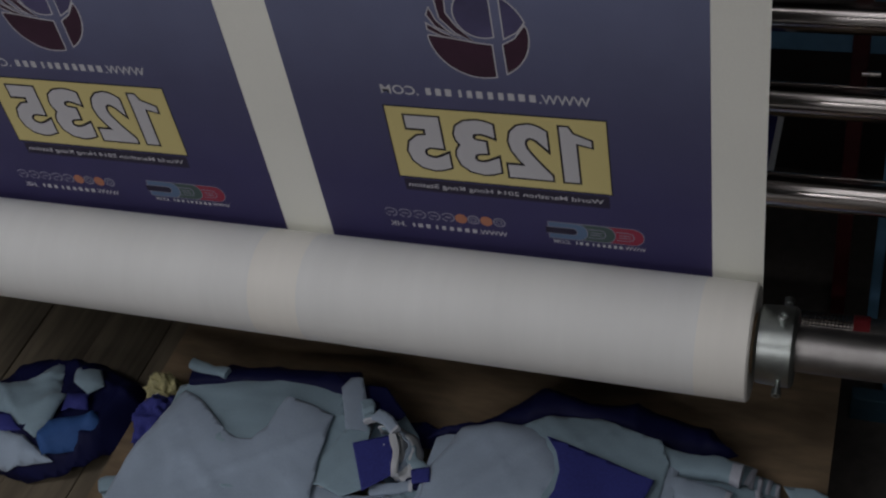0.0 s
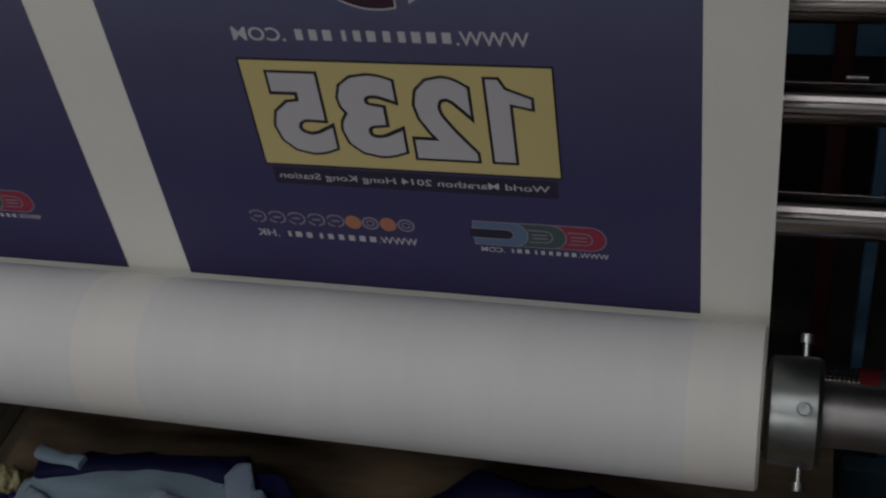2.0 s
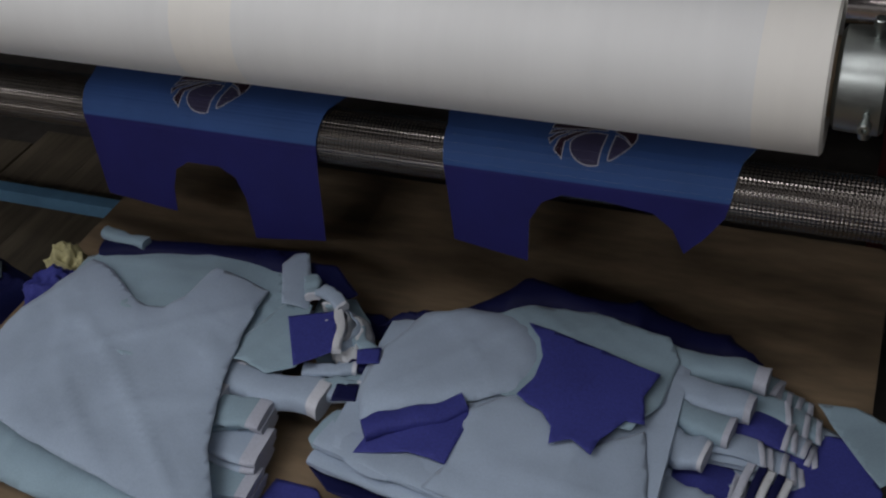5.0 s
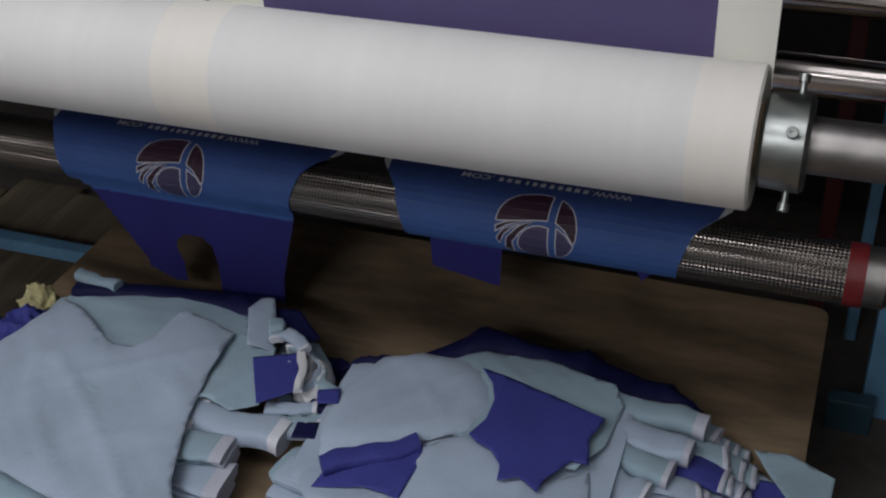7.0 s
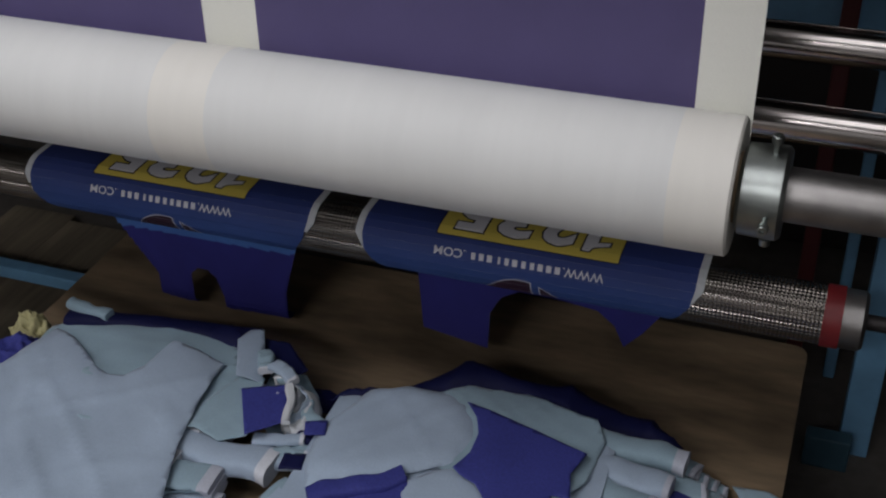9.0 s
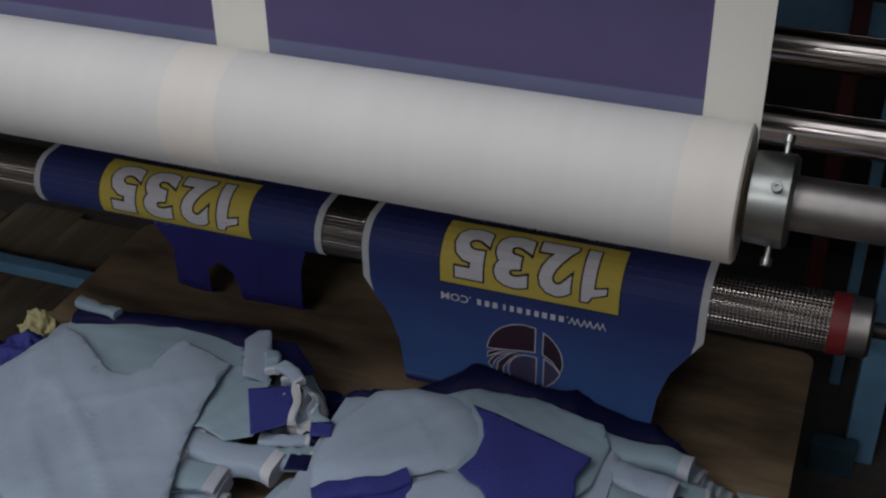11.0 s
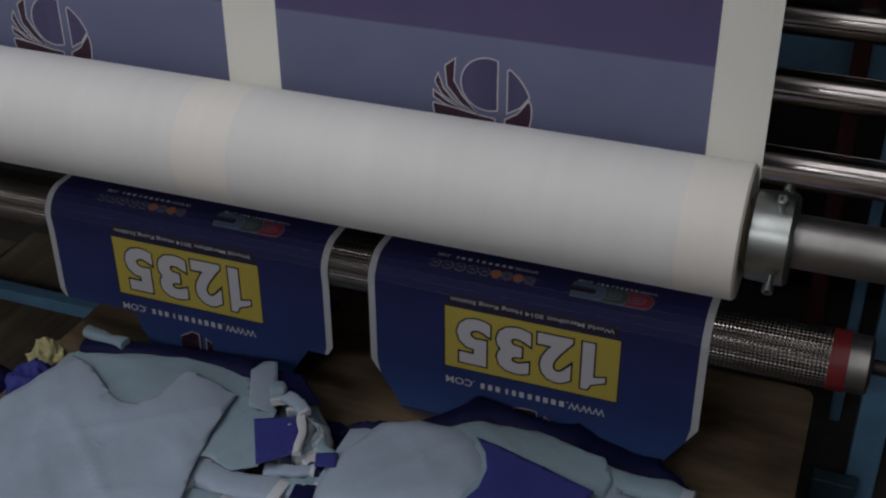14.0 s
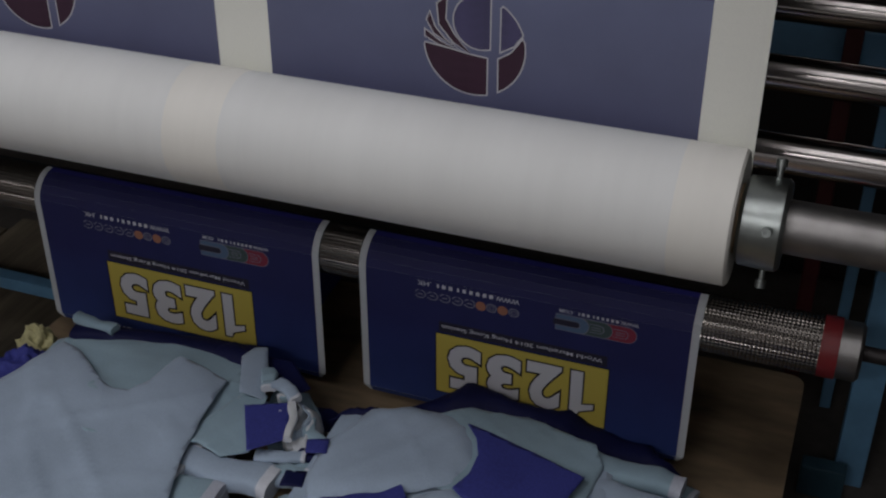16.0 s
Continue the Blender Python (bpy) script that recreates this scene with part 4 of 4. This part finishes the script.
layer_stack(((0.190, 0.236, 0.090), (0.148, 0.196, 0.114), (0.108, 0.154, 0.116), (0.070, 0.114, 0.100)), 6, 0.2065, 0.0080, 0.0125, -0.125,
            "folded pale shirt in the staggered end of a stack", 200)
layer_stack(((-0.030, 0.074, 0.052),), 4, 0.2065, 0.0080, 0.0150, -0.125, "folded pale shirt in the staggered end of a stack", 240)
for i, (x, y, w, k, ink) in enumerate(((-0.556, -0.118, 0.060, 3, cloth_pale), (-0.566, -0.082, 0.058, 3, cloth_pale_b), (-0.574, -0.046, 0.052, 3, cloth_pale))):
    fold("folded_shirt", (-0.72, y - 0.004), (x, y), w, 0.036, 0.2005 + 0.020 * i, ink, "folded pale shirts stacked under the front of a panel", k, "folded shirt", 262 + i, HEAP, cloth_hem)
draped("cloth_scrap", [(-.70, -.050), (-.585, -.030), (-.580, -.002), (-.70, .000)], 0.262, cloth_navy, "navy inside of a folded shirt", seed=268, amp=0.002, group=HEAP)
# soft rolled shirts on top of the staggered stack, with open pale ends
fold("rolled_shirt", (-0.112, 0.206), (0.022, 0.196), 0.044, 0.026, 0.252, cloth_pale, "pale rolled shirt on the end of the stack", 1, "rolled shirt", 301, HEAP, cloth_hem)
fold("rolled_shirt", (-0.110, 0.158), (0.012, 0.146), 0.046, 0.027, 0.252, cloth_pale_b, "pale rolled shirt on the end of the stack", 1, "rolled shirt", 302, HEAP, cloth_hem)
fold("rolled_shirt", (-0.104, 0.112), (-0.006, 0.098), 0.042, 0.025, 0.252, cloth_pale, "pale rolled shirt on the end of the stack", 1, "rolled shirt", 303, HEAP, cloth_hem)
fold("rolled_shirt", (-0.100, 0.062), (-0.030, 0.050), 0.048, 0.024, 0.246, cloth_pale_b, "pale rolled shirt at the front of the stack", 1, "rolled shirt", 304, HEAP, cloth_edge)
fold("rolled_shirt", (-0.080, -0.002), (-0.006, -0.012), 0.066, 0.030, 0.216, cloth_pale_b, "broad pale fold with a white end", 1, "rolled shirt", 305, HEAP, cloth_edge)
# white hems of blue pieces that stand on edge at the front of the stack
for i, (x, ink) in enumerate(((0.006, cloth_hem), (0.020, cloth_navy), (0.030, cloth_white), (0.042, cloth_navy), (0.052, cloth_white))):
    draped("shirt_hem", [(x, 0.012), (x + 0.010, 0.012), (x + 0.022, 0.072), (x + 0.012, 0.074)], lambda x, y, i=i: 0.246 - 0.004 * i - 0.25 * max(0.0, 0.050 - y), ink,
           "narrow hem of a folded shirt at the stack's front", "hem", seed=310 + i, amp=0.0015, wave=20, thick=0.004, group=HEAP)
draped("cloth_scrap", [(.029, .056), (.060, .13), (.091, .176), (.140, .180), (.176, .096), (.172, .066), (.11, .050)], 0.212, cloth_blue, "royal blue offcut on the board beside the stack", seed=28, amp=0.005, wave=16, group=HEAP)
draped("cut_shirt", [(.085, .222), (.130, .226), (.194, .199), (.190, .120), (.172, .100), (.150, .128), (.105, .190)], 0.219, cloth_pale, "pale blue-grey panel at the edge of the board", seed=29, amp=0.004, group=HEAP)

# flat pieces in front, scraps at the far corner, heap on the floor
draped("cut_shirt", [(-.80, -.30), (-.779, -.168), (-.70, -.165), (-.641, -.175), (-.60, -.19), (-.56, -.16), (-.55, -.083), (-.492, -.085), (-.44, -.14), (-.42, -.30)], 0.204, cloth_blue,
       "royal blue panel lying flat on the board", seed=31, amp=0.002, group=HEAP)
crumple("crumpled_cloth", -1.055, 0.205, 0.2, 0.042, 0.035, 0.062, yellow_cloth, "crumpled yellow mottled cloth at the back of the heap", 2)
crumple("crumpled_cloth", -1.035, 0.135, 0.2, 0.050, 0.065, 0.060, cloth_blue, "crumpled royal blue scrap at the edge of the heap", 5)
for i in range(5):
    fold("curled_sleeve", (-1.055 + 0.016 * i, 0.175 - 0.022 * i), (-1.025 + 0.014 * i, 0.160 - 0.024 * i), 0.012, 0.012, 0.236 + 0.003 * i, cloth_white, "small white scrap on blue cloth", 1, "scrap", 140 + i, HEAP)
fold("curled_sleeve", (-1.07, -0.02), (-1.0, 0.02), 0.03, 0.03, 0.205, cloth_pale, "pale corner of a folded panel", 3, "scrap", 150, HEAP, cloth_edge)
lump = mound(-1.37, 0.22, 0.27, 0.20, 0.125, 0.035)
draped("crumpled_shirt", [(-1.60, .20), (-1.54, .30), (-1.46, .345), (-1.34, .352), (-1.225, .335), (-1.185, .265), (-1.190, .165), (-1.27, .090), (-1.40, .055), (-1.56, .09)], lambda x, y: lump(x, y) - 0.022, cloth_navy,
       "crumpled navy shirt on the floor planks", "shirt", seed=32, amp=0.020, wave=12, edge=0.03, soften=1)
draped("crumpled_shirt", [(-1.58, .24), (-1.46, .265), (-1.415, .318), (-1.392, .325), (-1.375, .270), (-1.335, .235), (-1.335, .160), (-1.355, .125), (-1.44, .155), (-1.58, .17)], lump, cloth_pale,
       "crumpled pale shirt on the floor planks", "shirt", seed=33, amp=0.026, wave=12, edge=0.02)
draped("crumpled_shirt", [(-1.58, .135), (-1.47, .150), (-1.40, .130), (-1.330, .105), (-1.300, .092), (-1.40, .062), (-1.56, .07)], lambda x, y: lump(x, y) + 0.004, cloth_pale_b,
       "pale hem of a crumpled shirt on the planks", "shirt", seed=36, amp=0.016, wave=14, edge=0.02)
draped("crumpled_shirt", [(-1.352, .300), (-1.300, .312), (-1.268, .270), (-1.290, .240), (-1.335, .262)], lambda x, y: lump(x, y) + 0.006, cloth_pale, "pale sleeve of a crumpled shirt", "shirt", seed=34, amp=0.014, wave=18, edge=0.01)
draped("crumpled_shirt", [(-1.335, .235), (-1.285, .240), (-1.270, .205), (-1.325, .190)], lambda x, y: lump(x, y) + 0.006, cloth_blue, "royal blue sleeve of a crumpled shirt", "shirt", seed=37, amp=0.012, wave=18, edge=0.01)
draped("crumpled_shirt", [(-1.340, .165), (-1.250, .205), (-1.215, .190), (-1.265, .120), (-1.320, .092), (-1.345, .120)], lambda x, y: lump(x, y) + 0.004, cloth_sky, "blue part of a crumpled shirt on the planks", "shirt", seed=35, amp=0.016, wave=14, edge=0.02)
draped("crumpled_shirt", [(-1.50, .165), (-1.43, .160), (-1.385, .130), (-1.43, .118), (-1.51, .135)], lambda x, y: lump(x, y) + 0.010, cloth_blue, "royal blue fold of a crumpled shirt", "shirt", seed=38, amp=0.010, wave=14, edge=0.01)


def motions():
    """Everything that moves: the web, the roll on its shaft, and the shirt panels that run down over the roller."""
    for ob, v in web_parts:
        if v is None:
            walk(ob, [(t, pose(0, ROLL_R + 0.0012, ROLL_Z + web_travel(t), 90, 0, 0)) for t in TIMES])
        else:
            walk(ob, [(t, web_pose(v, t)) for t in TIMES])
    walk(roll, [(t, pose(0, 0, ROLL_Z, ROLL_TURN + math.degrees(web_travel(t) / ROLL_R), 0, 0)) for t in TIMES])
    walk(take_off, [(t, pose(0, KY, KZ, math.degrees(cloth_travel(t) / KR), 0, 0)) for t in TIMES])
    for ob, v, du, wrap in cloth_parts:
        walk(ob, [(t, cloth_pose(v, t, du, wrap)) for t in TIMES])
    for ob, v, w, row, du, wrap in cloth_tiles:
        walk(ob, [(t, gathered_pose(v, w, row, t, du - 0.25, wrap)) for t in TIMES])


motions()
